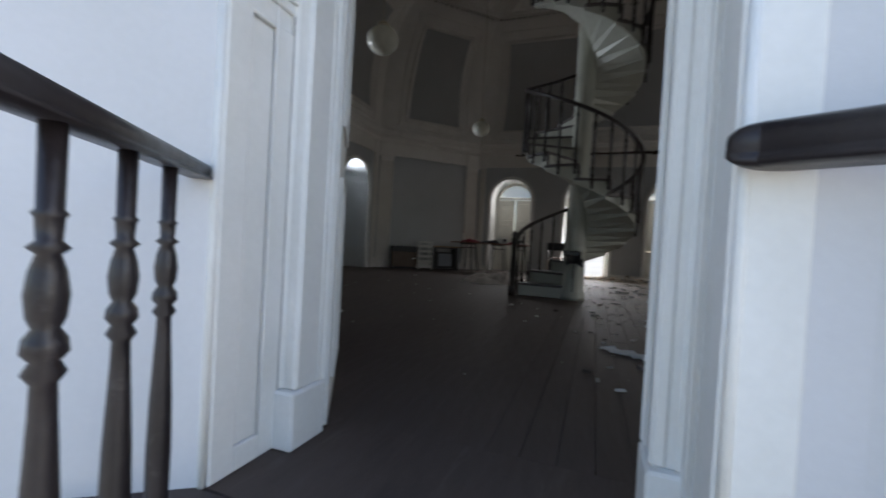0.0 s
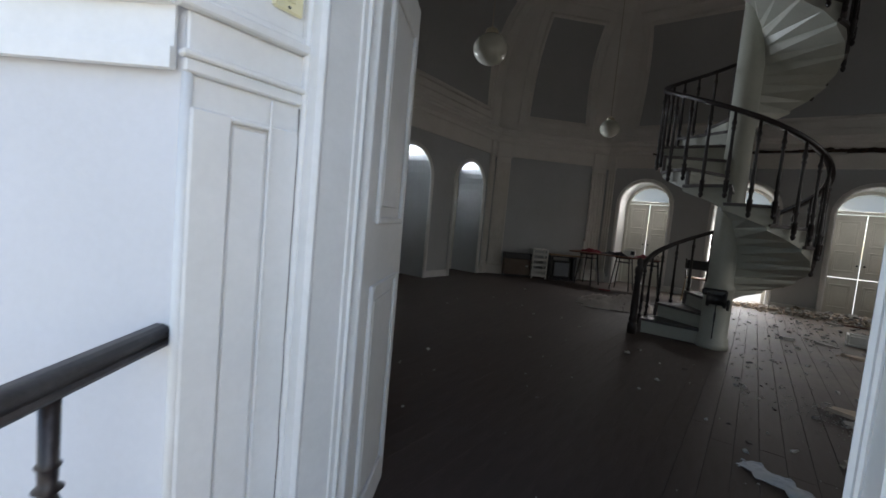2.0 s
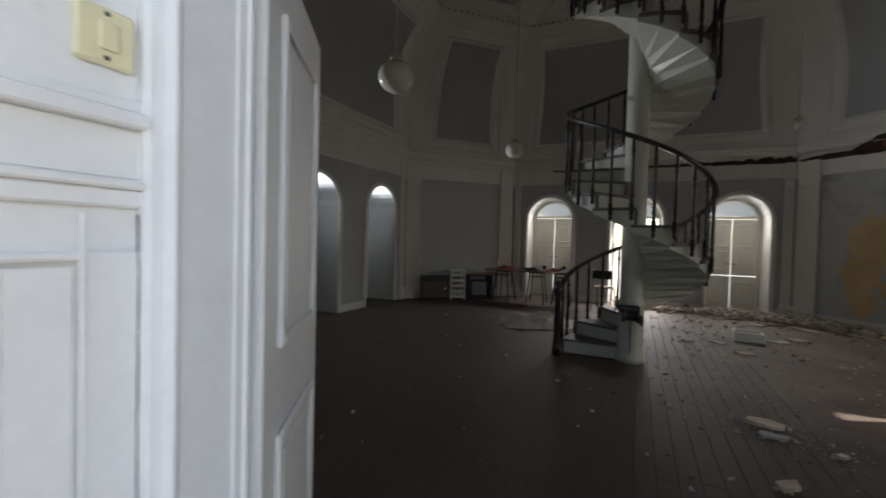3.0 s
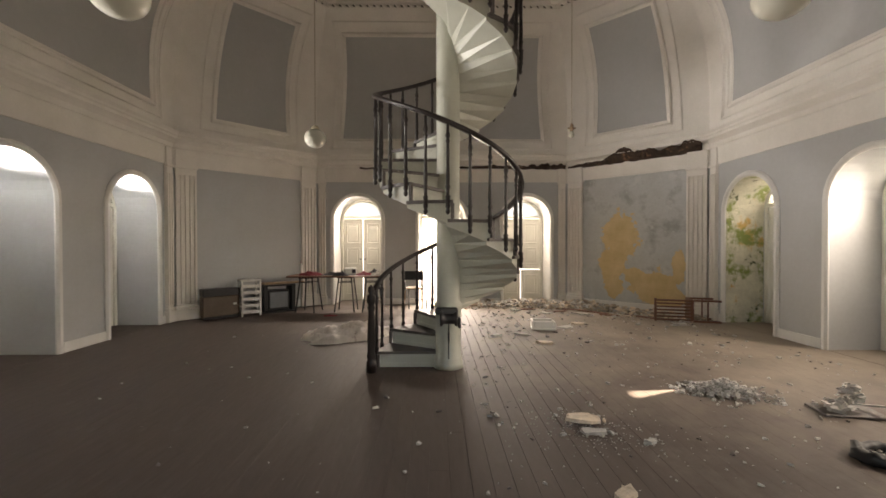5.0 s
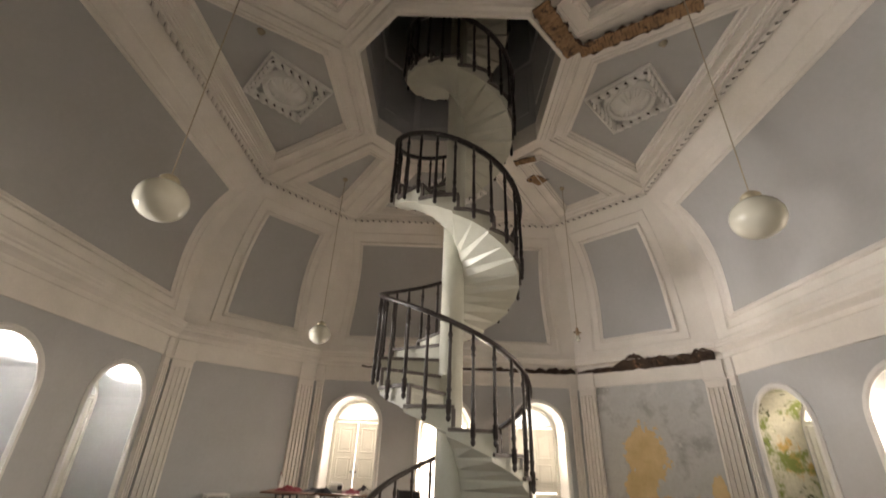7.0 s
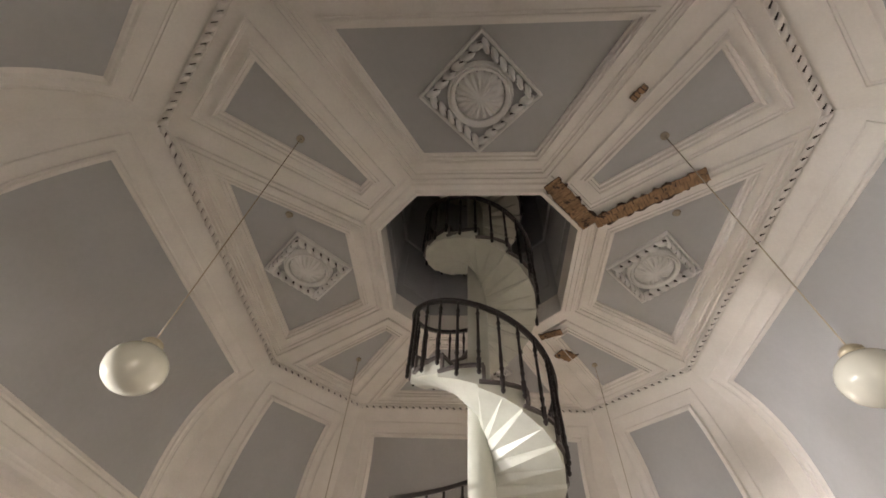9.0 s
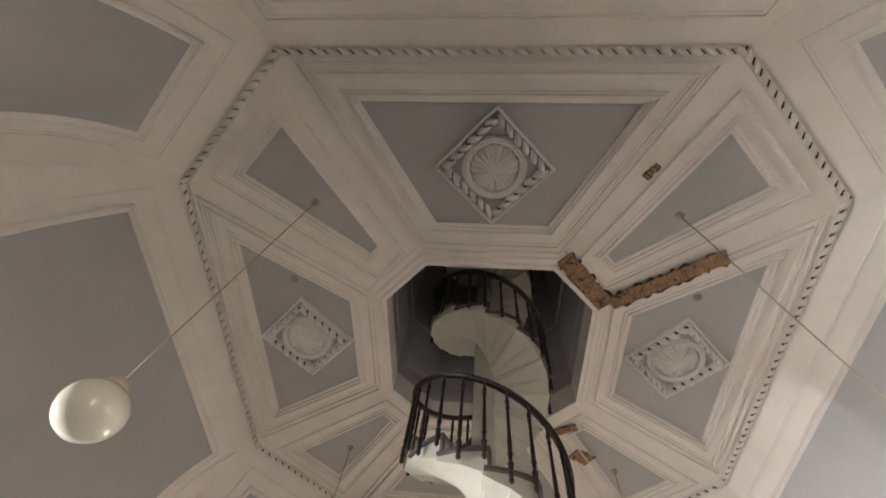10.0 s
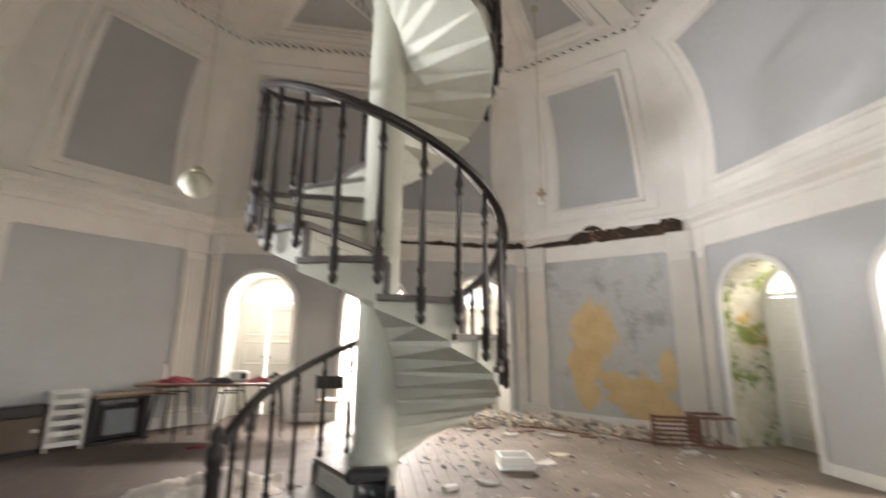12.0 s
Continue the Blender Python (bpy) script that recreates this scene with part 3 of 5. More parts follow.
for i in range(8):
    j = (i + 1) % 8
    v = [(*oo[i], 7.21), (*oo[j], 7.21), (*ii[j], 7.9), (*ii[i], 7.9), (*oo[i], 7.35), (*oo[j], 7.35), (*ii[j], 8.04), (*ii[i], 8.04)]
    rb.add(v, [(0, 1, 2, 3), (7, 6, 5, 4), (0, 4, 5, 1), (2, 6, 7, 3)])
structure("roof", rb, LANTERN, "shallow grey pavilion roof round the lantern", "roof")


# ---- doors in the arches ----
def door_leaf(width, flip=1, gap=True):
    """A narrow panelled leaf hung at x = 0, reaching to x = width; foot at z = 0."""
    t = Build()
    x0, x1 = (0, width) if flip > 0 else (-width, 0)
    zs = (0.004, 0.745, 0.765, 2.02)
    t.box(x0, x1, 0, 0.04, zs[0], zs[1], bevel=0.004)
    t.box(x0, x1, 0, 0.04, zs[2] if gap else zs[1], zs[3], bevel=0.004)
    for a, c in ((0.14, 0.62), (0.88, 1.30), (1.40, 1.90)):
        for px0, px1, pz0, pz1 in ((x0 + 0.07, x1 - 0.07, a, a + 0.03), (x0 + 0.07, x1 - 0.07, c - 0.03, c), (x0 + 0.07, x0 + 0.10, a + 0.03, c - 0.03), (x1 - 0.10, x1 - 0.07, a + 0.03, c - 0.03)):
            for ya, yb in ((-0.014, 0.0),):
                t.box(px0, px1, ya, yb, pz0, pz1, bevel=0.006)
        t.box(x0 + 0.13, x1 - 0.13, -0.008, 0.0, a + 0.06, c - 0.06, bevel=0.004)
    return t


def arched_door(name, m, open_l=0, open_r=0, i_gap=False, label="closed cream panelled double door under a bright fanlight", hole=False, lit_joint=False):
    d = tagged(new(name), label, "door", kind="structure")
    d.matrix_basis = m
    yb = T - 0.16
    r = ARCH_R - 0.002
    b = Build()
    for sx in (-1, 1):
        b.box(min(sx * r, sx * (r - 0.06)), max(sx * r, sx * (r - 0.06)), yb - 0.03, yb + 0.07, 0, ARCH_S + 0.0, bevel=0.006)
    b.box(-r + 0.062, r - 0.062, yb - 0.03, yb + 0.07, 2.03, 2.09, bevel=0.006)
    path = [(-(r - 0.032) * math.cos(math.pi * i / 16), yb + 0.02, ARCH_S + (r - 0.032) * math.sin(math.pi * i / 16)) for i in range(17)]
    b.sweep(path, [(-0.03, -0.05), (-0.03, 0.05), (0.03, 0.05), (0.03, -0.05)], up=(0, -1, 0))
    part("door_frame", b, DOOR_PAINT, d)
    wl = r - 0.068
    if not (i_gap or open_l or lit_joint):
        # unseen strip added behind the leaf joint to keep sun streaks off the floor
        b = Build()
        b.box(-0.022, 0.022, yb + 0.045, yb + 0.062, 0.0, 2.03, bevel=0.004)
        part("meeting_strip", b, DOOR_PAINT, d)
    for sx, ang in ((-1, open_l), (1, open_r)):
        leaf = part("leaf", door_leaf(wl - 0.005, -sx, gap=(i_gap and sx > -2)), DOOR_PAINT, d)
        leaf.matrix_basis = pose(sx * (r - 0.064), yb, 0, 0, 0, ang)
        hb = Build()
        hb.lathe([(0.008, 0), (0.008, 0.03), (0.018, 0.035), (0.02, 0.05), (0.008, 0.055)], 0, pose(-sx * (wl - 0.05), 0, 1.02, 90), 10)
        part("handle", hb, BLACK, leaf)
    b = Build()
    seg = 16
    rr = r - 0.06
    ring = [(-rr * math.cos(math.pi * i / seg), yb + 0.03, max(2.09, ARCH_S + rr * math.sin(math.pi * i / seg))) for i in range(seg + 1)]
    b.add([(0, yb + 0.03, 2.09)] + ring, [(0, i + 1, i + 2) for i in range(seg) if not (hole and i in (7, 8))])
    pane = part("fanlight_pane", b, DIRTY_GLASS, d)
    return d


n_door = 0
for k, s in ((0, "N"), (2, "E"), (6, "W")):
    for i, u in enumerate(ARCH_U):
        if s == "S" and i == 1:
            continue
        n_door += 1
        m = side_pose(k) @ pose(u, 0, 0)
        if s == "N" and i == 1:
            arched_door("door_%d" % n_door, m, 78, -96, False, "cream panelled double door standing open to daylight")
        elif s == "E" and i == 0:
            arched_door("door_%d" % n_door, m, 0, 0, False, "weathered cream panelled door closed beside mossy plaster")
        else:
            arched_door("door_%d" % n_door, m, i_gap=(s == "N" and i == 2), hole=(s == "E" and i == 1), lit_joint=(s == "N"))
        # sky light of this opening
        ld = bpy.data.lights.new("sky_light", "AREA")
        ld.shape, ld.size, ld.size_y = ("RECTANGLE", 0.9, 1.9) if (s == "N" and i == 1) else ("ELLIPSE", 0.66, 0.30)
        ld.spread = radians(dict(N=130, E=115, W=58)[s])
        ld.energy = WINDOW_WATTS[s] * (4.4 if (s == "N" and i == 1) else 0.10 if (s == "E" and i == 0) else 1.0)
        ld.color = (0.86, 0.93, 1.0) if s == "W" else (1.0, 0.97, 0.92)
        lo = new("sky_light", ld)
        zc = 1.1 if (s == "N" and i == 1) else 2.27
        if s == "N" and i == 1:
            lo.matrix_basis = m @ pose(0, T + 0.02, zc) @ Matrix.Rotation(radians(-90 + 42), 4, "X")
        else:
            lo.matrix_basis = m @ pose(0, T - 0.26, zc - 0.02) @ Matrix.Rotation(radians(-90 + dict(N=40, E=36, W=-17)[s]), 4, "X")


# ---- entrance: casing, panelled reveal, leaf, handrails ----
def panelled_reveal(name, x, sgn, label):
    """The lining of one side of the entry: sgn +1 faces +x."""
    b = Build()

    def bx(d0, d1, y0, y1, z0, z1, bev=0.004):
        xs = sorted((x + sgn * d0, x + sgn * d1))
        b.box(xs[0], xs[1], y0, y1, z0, z1, bevel=bev)
    return b, bx


XL, XR = -0.748, 0.515
for name, x, sg in (("trim_entry_west", XL, 1), ("trim_entry_east", XR, -1)):
    b, bx = panelled_reveal(name, x, sg, "")
    yo, yi = -5.522, -5.245
    bx(-0.003, 0.004, yo + 0.003, yi, 0.0, 1.47)                      # flat ground
    bx(0.004, 0.022, yo + 0.004, -5.430, 0.0, 1.40)                   # stiles and rails
    bx(0.004, 0.022, -5.332, yi, 0.0, 1.40)
    bx(0.004, 0.022, -5.430, -5.332, 0.0, 0.078)
    bx(0.004, 0.022, -5.430, -5.332, 1.386, 1.40)
    bx(0.008, 0.012, -5.422, -5.340, 0.086, 1.378, 0.003)
    bx(0.022, 0.028, -5.338, -5.332, 0.078, 1.46, 0.002)
    bx(0.0, 0.02, yo - 0.012, yi, 1.47, 1.50)                         # chair rail, which turns the corner
    bx(0.0, 0.03, yo - 0.02, yi, 1.50, 1.515)
    bx(0.0, 0.012, yo - 0.006, yi, 1.515, 1.60)
    bx(0.0, 0.035, yo - 0.03, yi, 1.60, 1.625)
    bx(0.0, 0.02, yo - 0.015, yi, 1.625, 1.645)
    bx(-0.003, 0.004, yo + 0.003, yi, 1.645, 2.62)
    # corner bead
    b.lathe([(0.012, 0.0), (0.012, 1.47)], 0, pose(x + sg * 0.004, yo, 0), 8)
    bx(-0.10, -0.001, yo - 0.008, yo, 0.0, 1.40, 0.003)
    d_ = Vector((-sg * 0.82, -0.57, 0)).normalized() if sg > 0 else Vector((0.999, 0.03, 0)).normalized()
    p_ = [Vector((x - sg * 0.005, yo - 0.02, 0)), Vector((x, yo, 0)) + d_ * 2.9]
    for z0, z1, w_ in ((1.47, 1.515, 0.02), (1.515, 1.60, 0.008), (1.60, 1.645, 0.032)):
        n_ = Vector((-d_.y, d_.x, 0)) * (1 if sg > 0 else -1) * w_
        q_ = [p_[0], p_[1], p_[1] + n_, p_[0] + n_]
        b.prism([v_[:2] for v_ in q_], z0, z1)
    wb = Build()
    n_ = Vector((-d_.y, d_.x, 0)) * (1 if sg > 0 else -1)
    a0, a1 = Vector((x - sg * 0.004, yo - 0.004, 0)), Vector((x, yo, 0)) + d_ * 2.9
    wb.prism([v_[:2] for v_ in (a0, a1, a1 - n_ * 0.25, a0 - n_ * 0.05)], -0.598, 3.3)
    structure("wall_porch_" + ("west" if sg > 0 else "east"), wb, EXTERIOR, "weathered white rendered wall beside the entrance", "wall")
    structure(name, b, TRIM, "white panelled door reveal with a moulded chair rail", "door reveal")
    b, bx = panelled_reveal(name, x, sg, "")
    # casing: stepped jamb on a plinth block
    bx(0.0, 0.100, -5.272, -5.085, 0.0, 0.20, 0.008)
    bx(0.0, 0.030, -5.250, -5.232, 0.20, 2.62, 0.006)
    bx(0.0, 0.084, -5.240, -5.095, 0.20, 2.62, 0.004)
    bx(0.050, 0.092, -5.250, -5.222, 0.20, 2.62, 0.011)
    bx(0.084, 0.092, -5.125, -5.088, 0.20, 2.62, 0.006)
    bx(0.030, 0.098, -5.108, -5.088, 0.20, 2.62, 0.008)
    structure(name.replace("entry", "casing"), b, TRIM, "white painted door casing on a plinth block", "door casing")

def entry_leaf():
    """Local: hinge at x = 0, leaf along +x, faces along y."""
    b = Build()
    L_, Hh = 0.60, 2.07
    b.box(0, L_, -0.02, 0.02, 0.01, Hh, bevel=0.004)
    for z0, z1 in ((0.16, 0.97), (1.17, 1.93)):
        for fy in (-1, 1):
            y0, y1 = sorted((fy * 0.02, fy * 0.034))
            b.box(0.10, 0.125, y0, y1, z0, z1, bevel=0.005)
            b.box(L_ - 0.125, L_ - 0.10, y0, y1, z0, z1, bevel=0.005)
            b.box(0.126, L_ - 0.126, y0, y1, z0, z0 + 0.025, bevel=0.005)
            b.box(0.126, L_ - 0.126, y0, y1, z1 - 0.025, z1, bevel=0.005)
            y0, y1 = sorted((fy * 0.02, fy * 0.027))
            b.box(0.16, L_ - 0.16, y0, y1, z0 + 0.06, z1 - 0.06, bevel=0.004)
    return b


ed = tagged(new("door_entry"), "open white panelled entrance door leaf", "door", kind="structure")
hx, hy = -0.675, -5.065
fx, fy_ = -0.985, -4.558
ed.matrix_basis = pose(hx, hy, 0, 0, 0, math.degrees(math.atan2(fy_ - hy, fx - hx)))
part("leaf", entry_leaf(), TRIM, ed)
b = Build()
for z in (0.3, 1.05, 1.8):
    b = Build()
    b.lathe([(0.012, z - 0.06), (0.014, z - 0.055), (0.014, z + 0.055), (0.006, z + 0.07)], 0, pose(0.0, 0.024, 0), 10)
    part("hinge", b, TRIM, ed)

# hairline gap where the paint has split along the west casing
b = Build()
v, n_ = [], 90
for i in range(n_ + 1):
    z = 0.10 + 1.36 * i / n_
    y = -5.256 + 0.004 * noise.noise((z * 5, 1, 0)) + 0.002 * noise.noise((z * 21, 4, 0))
    w_ = 0.0006 + 0.0016 * max(0, noise.noise((z * 7, 9, 2)) + 0.25)
    v += [(XL + 0.0235, y - w_, z), (XL + 0.0235, y + w_, z), (XL + 0.021, y + w_, z), (XL + 0.021, y - w_, z)]
b.add(v, [(4 * i + c, 4 * i + (c + 1) % 4, 4 * i + 4 + (c + 1) % 4, 4 * i + 4 + c) for i in range(n_) for c in range(4)])
structure("trim_crack", b, SHADE_AND_CRACK, "dark hairline crack in the white paint", "crack")

# light switch on the reveal
sw = thing("light_switch", "yellowed plastic light switch on the entrance reveal", "switch", pose(XL + 0.004, -5.30, 1.735))
b = Build()
b.box(0, 0.012, -0.042, 0.042, -0.045, 0.045, bevel=0.005)
part("plate", b, SWITCH, sw)
b = Build()
b.box(0.012, 0.018, -0.012, 0.016, -0.022, 0.022, bevel=0.004)
part("rocker", b, SWITCH, sw)
for z in (-0.034, 0.034):
    b = Build()
    b.lathe([(0.004, 0.012), (0.004, 0.0135)], 0, pose(0, 0, z, 0, 90, 0), 8)
    part("screw", b, BLACK, sw)


def handrail_profile(w, h):
    half = [(w * 1.12, -h), (w * 1.15, -h * 0.72), (w * 0.86, -h * 0.5), (w * 0.88, -h * 0.42), (w * 0.98, -h * 0.1), (w * 0.96, h * 0.3), (w * 0.74, h * 0.7), (w * 0.35, h * 0.9)]
    return half + [(-x, y) for x, y in reversed(half)]


BAL = [(0.022, 0), (0.022, 0.03), (0.028, 0.045), (0.018, 0.06), (0.020, 0.09), (0.027, 0.20), (0.029, 0.33), (0.026, 0.43), (0.018, 0.56), (0.0165, 0.60), (0.027, 0.612), (0.018, 0.625), (0.029, 0.636), (0.027, 0.65), (0.017, 0.662), (0.024, 0.675), (0.027, 0.70), (0.023, 0.725), (0.015, 0.745), (0.0265, 0.752), (0.016, 0.76), (0.018, 0.785), (0.0225, 0.79), (0.017, 0.795), (0.018, 0.90)]


def balustrade(name, p0, p1, n, label, thick=1.0):
    t = thing(name, label, "balustrade", group="entrance balustrades")
    d = Vector(p1) - Vector(p0)
    b = Build()
    ext = Vector(p0) - d.normalized() * 0.02
    b.sweep([ext, Vector(p0) + d * 0.5, Vector(p1)], handrail_profile(0.025 * thick, 0.023 * thick), smooth=True)
    # rounded end
    u_ = d.normalized()
    s_ = u_.cross(Vector((0, 0, 1))).normalized()
    prof, v, f = handrail_profile(0.025 * thick, 0.023 * thick), [], []
    n_ = len(prof)
    for off, k_ in ((0.0, 1.0), (0.012, 0.95), (0.022, 0.82), (0.029, 0.58), (0.032, 0.2)):
        v += [tuple(ext - u_ * off * thick + s_ * x * k_ + Vector((0, 0, y * k_))) for x, y in prof]
    for j in range(4):
        f += [(j * n_ + i, j * n_ + (i + 1) % n_, (j + 1) * n_ + (i + 1) % n_, (j + 1) * n_ + i) for i in range(n_)]
    b.add(v, f + [tuple(range(4 * n_, 5 * n_))], 0, True)
    part("handrail", b, IRON, t)
    base = -0.12
    for i in range(n):
        q = Vector(p0) + d.normalized() * (0.25 + 0.215 * i)
        b = Build()
        k_ = (p0[2] - 0.03 - base) / 0.90
        b.lathe([(r * 0.84, base + z * k_) for r, z in BAL], 0, pose(q.x, q.y, 0), 14)
        part("baluster", b, IRON, t)
    b = Build()
    side = Vector((d.y, -d.x, 0)).normalized() * 0.07
    a0, a1 = Vector(p0), Vector(p1)
    b.prism([(a0 + side)[:2], (a1 + side)[:2], (a1 - side)[:2], (a0 - side)[:2]], -0.598, base)
    part("kerb", b, STONE, t)
    return t


balustrade("balustrade", (-0.765, -5.555, 0.895), (-0.20, -6.31, 0.872), 4, "dark weathered balustrade with turned balusters at the entrance")
balustrade("balustrade", (0.545, -5.57, 0.932), (1.36, -6.02, 0.932), 4, "dark weathered balustrade with turned balusters at the entrance", 1.75)


# ---- spiral stair ----
RISE, TURN, NSTEP = 0.1805, 30, 58
R_IN, R_OUT = 0.13, 0.80
stair = thing("spiral_stair", "white painted spiral stair with dark treads and dark railing", "staircase", pose(-0.01, -0.08, 0))
b = Build()
b.lathe([(0.165, 0), (0.165, 0.06), (0.155, 0.08), (0.16, 0.11), (0.145, 0.13), (0.145, 0.66), (0.155, 0.68), (0.155, 0.72), (0.135, 0.74), (0.13, 0.8), (0.13, 10.9)], seg=28)
part("column", b, STAIR_WHITE, stair)
b = Build()
b.box(-0.006, 0.006, -0.150, -0.143, 0.05, 0.60)
b.lathe([(0.010, 0.0), (0.012, 0.10), (0.005, 0.12)], 0, pose(0.0, -0.152, 0.32), 8)
part("slot", b, BLACK, stair, "dark slot with a hanging hook")


def wedge(a0, a1, r0, r1, z0, z1, seg=4):
    o = [(r1 * math.cos(radians(a0 + (a1 - a0) * i / seg)), r1 * math.sin(radians(a0 + (a1 - a0) * i / seg))) for i in range(seg + 1)]
    i_ = [(r0 * math.cos(radians(a0 + (a1 - a0) * i / seg)), r0 * math.sin(radians(a0 + (a1 - a0) * i / seg))) for i in range(seg, -1, -1)]
    return o + i_


b = Build()
# winding soffit with a small lip under each riser
v, f = [], []
for j in range(3):
    a_ = radians(180 - 33 * j / 2)
    zb = -0.05 + RISE * 0.92 * j / 2
    for r_, z_ in ((R_IN - 0.01, zb), (R_OUT - 0.03, zb), (R_OUT - 0.03, RISE - 0.03), (R_IN - 0.01, RISE - 0.03)):
        v.append((r_ * math.cos(a_), r_ * math.sin(a_), min(z_, RISE - 0.03)))
for j in range(2):
    f += [(4 * j + c, 4 * j + (c + 1) % 4, 4 * j + 4 + (c + 1) % 4, 4 * j + 4 + c) for c in range(4)]
b.add(v, f + [(0, 1, 2, 3), (11, 10, 9, 8)], 0, False)
# riser panel moulding
b.box(-R_OUT + 0.10, -0.22, -0.006, 0.0, 0.03, 0.045)
b.box(-R_OUT + 0.10, -0.22, -0.006, 0.0, RISE - 0.075, RISE - 0.06)
body_mesh = b.mesh("step_body", STAIR_WHITE)
b = Build()
poly = wedge(180, 148, R_IN - 0.01, R_OUT, 0, 0)
poly = [(x, y - 0.025) if abs(y) < 0.02 else (x, y) for x, y in poly]
b.prism(poly, RISE - 0.03, RISE)
b.box(-R_OUT - 0.006, -R_OUT + 0.026, -0.036, -0.002, 0.002, RISE - 0.031, bevel=0.004)      # dark corner post of the string
tread_mesh = b.mesh("tread", TREAD)
SB = [(0.004, -0.14), (0.013, -0.125), (0.017, -0.105), (0.010, -0.085), (0.016, -0.07), (0.016, 0.02), (0.020, 0.03), (0.011, 0.045), (0.012, 0.10), (0.018, 0.12), (0.012, 0.14), (0.014, 0.22), (0.011, 0.34), (0.010, 0.58), (0.016, 0.60), (0.009, 0.62), (0.017, 0.66), (0.010, 0.70), (0.010, 0.80)]
bal_meshes = []
for top in (0.72, 0.81):
    b = Build()
    b.lathe([(r_ * 1.42, z_ if z_ < 0.2 else 0.2 + (z_ - 0.2) * (top - 0.2) / 0.6) for r_, z_ in SB], 0, None, 10)
    bal_meshes.append(b.mesh("stair_baluster", RAIL))
for i in range(NSTEP):
    z = RISE * i
    rot = Matrix.Translation((0, 0, z)) @ Matrix.Rotation(radians(-TURN * i), 4, "Z")
    step = new("step", body_mesh)
    step.parent, step.matrix_basis = stair, rot
    tr = new("tread", tread_mesh)
    tr.parent = step
    for frac, bal_mesh in zip((0.06, 0.56), bal_meshes):
        ang = radians(180 - TURN * (i + frac))
        bo = new("baluster", bal_mesh)
        bo.parent = stair
        bo.matrix_basis = pose((R_OUT + 0.012) * math.cos(ang), (R_OUT + 0.012) * math.sin(ang), z + RISE)
# handrail
b = Build()
path = []
for j in range(0, (NSTEP + 1) * 4 + 1):
    a = j / 4.0
    ang = radians(180 - TURN * (a + 0.0))
    path.append(((R_OUT + 0.012) * math.cos(ang), (R_OUT + 0.012) * math.sin(ang), RISE * (a + 0.75) + 0.765))
path = [(-R_OUT - 0.03, -0.17, 0.85)] + path[1:]
b.sweep(path, handrail_profile(0.029, 0.024), smooth=True)
part("handrail", b, RAIL, stair)
b = Build()
b.lathe([(0.055, 0), (0.055, 0.12), (0.038, 0.14), (0.052, 0.17), (0.040, 0.22), (0.046, 0.34), (0.034, 0.66), (0.046, 0.70), (0.034, 0.73), (0.048, 0.76), (0.048, 0.83), (0.024, 0.85), (0.036, 0.88), (0.032, 0.92), (0.008, 0.95)], 0, pose(-R_OUT - 0.04, -0.19, 0), 14)
part("newel", b, RAIL, stair)
# winch on the column
b = Build()
b.box(-0.15, 0.10, -0.22, -0.135, 0.62, 0.70, bevel=0.02)
b.lathe([(0.03, -0.10), (0.085, -0.095), (0.085, -0.07), (0.06, -0.06), (0.06, 0.06), (0.085, 0.07), (0.085, 0.095), (0.03, 0.10)], 0, pose(0.0, -0.20, 0.58, 0, 90, 0), 16)
b.box(0.10, 0.13, -0.25, -0.16, 0.48, 0.60, bevel=0.01)
part("winch", b, BLACK, stair, "black iron winch on the column")


def wall_y(x):
    return A if abs(x) <= W else A + W - abs(x)


# ---- pendant globes ----
def pendant(x, y, zc, globe=True):
    t = thing("pendant_lamp", "opal glass globe hanging on a long cord" if globe else "bare bulb on a long cord without its globe", "lamp", pose(x, y, ZT + SINK), "pendant lamps of the hall")
    b = Build()
    b.lathe([(0.05, -0.03), (0.045, 0.0)], seg=12)
    b.lathe([(0.012, -0.07), (0.02, -0.04), (0.02, -0.03)], seg=8)
    part("rose", b, CORD, t)
    d = ZT + SINK - zc
    b = Build()
    b.lathe([(0.0055, -d + 0.2), (0.0055, -0.04)], seg=6)
    part("cord", b, CORD, t)
    b = Build()
    if globe:
        b.lathe([(0.012, -d + 0.23), (0.02, -d + 0.215), (0.05, -d + 0.205), (0.068, -d + 0.185), (0.070, -d + 0.15)], seg=20)
        part("cap", b, BRASS, t, "dull brass cap")
        b = Build()
        n = 18
        b.lathe([(max(0.004, 0.178 * math.sin(math.pi * i / n)), -d - 0.158 * math.cos(math.pi * i / n)) for i in range(n + 1)], seg=28)
        part("globe", b, GLOBE, t, "opal glass globe")
    else:
        b.lathe([(0.025, -d + 0.06), (0.03, -d + 0.08), (0.03, -d + 0.16), (0.012, -d + 0.2)], seg=12)
        b.box(-0.07, 0.07, -0.012, 0.012, -d + 0.10, -d + 0.125, bevel=0.005)
        part("socket", b, TAN_WOOD, t)
        b = Build()
        b.lathe([(0.004, -d - 0.05), (0.03, -d - 0.04), (0.042, -d - 0.005), (0.03, -d + 0.04), (0.02, -d + 0.06)], seg=16)
        part("bulb", b, GLOBE, t)
    return t


pendant(-2.17, -2.10, 3.00)
pendant(2.15, -2.07, 3.04)
pendant(-2.17, 2.28, 3.16)
pendant(2.17, 2.34, 3.25, globe=False)


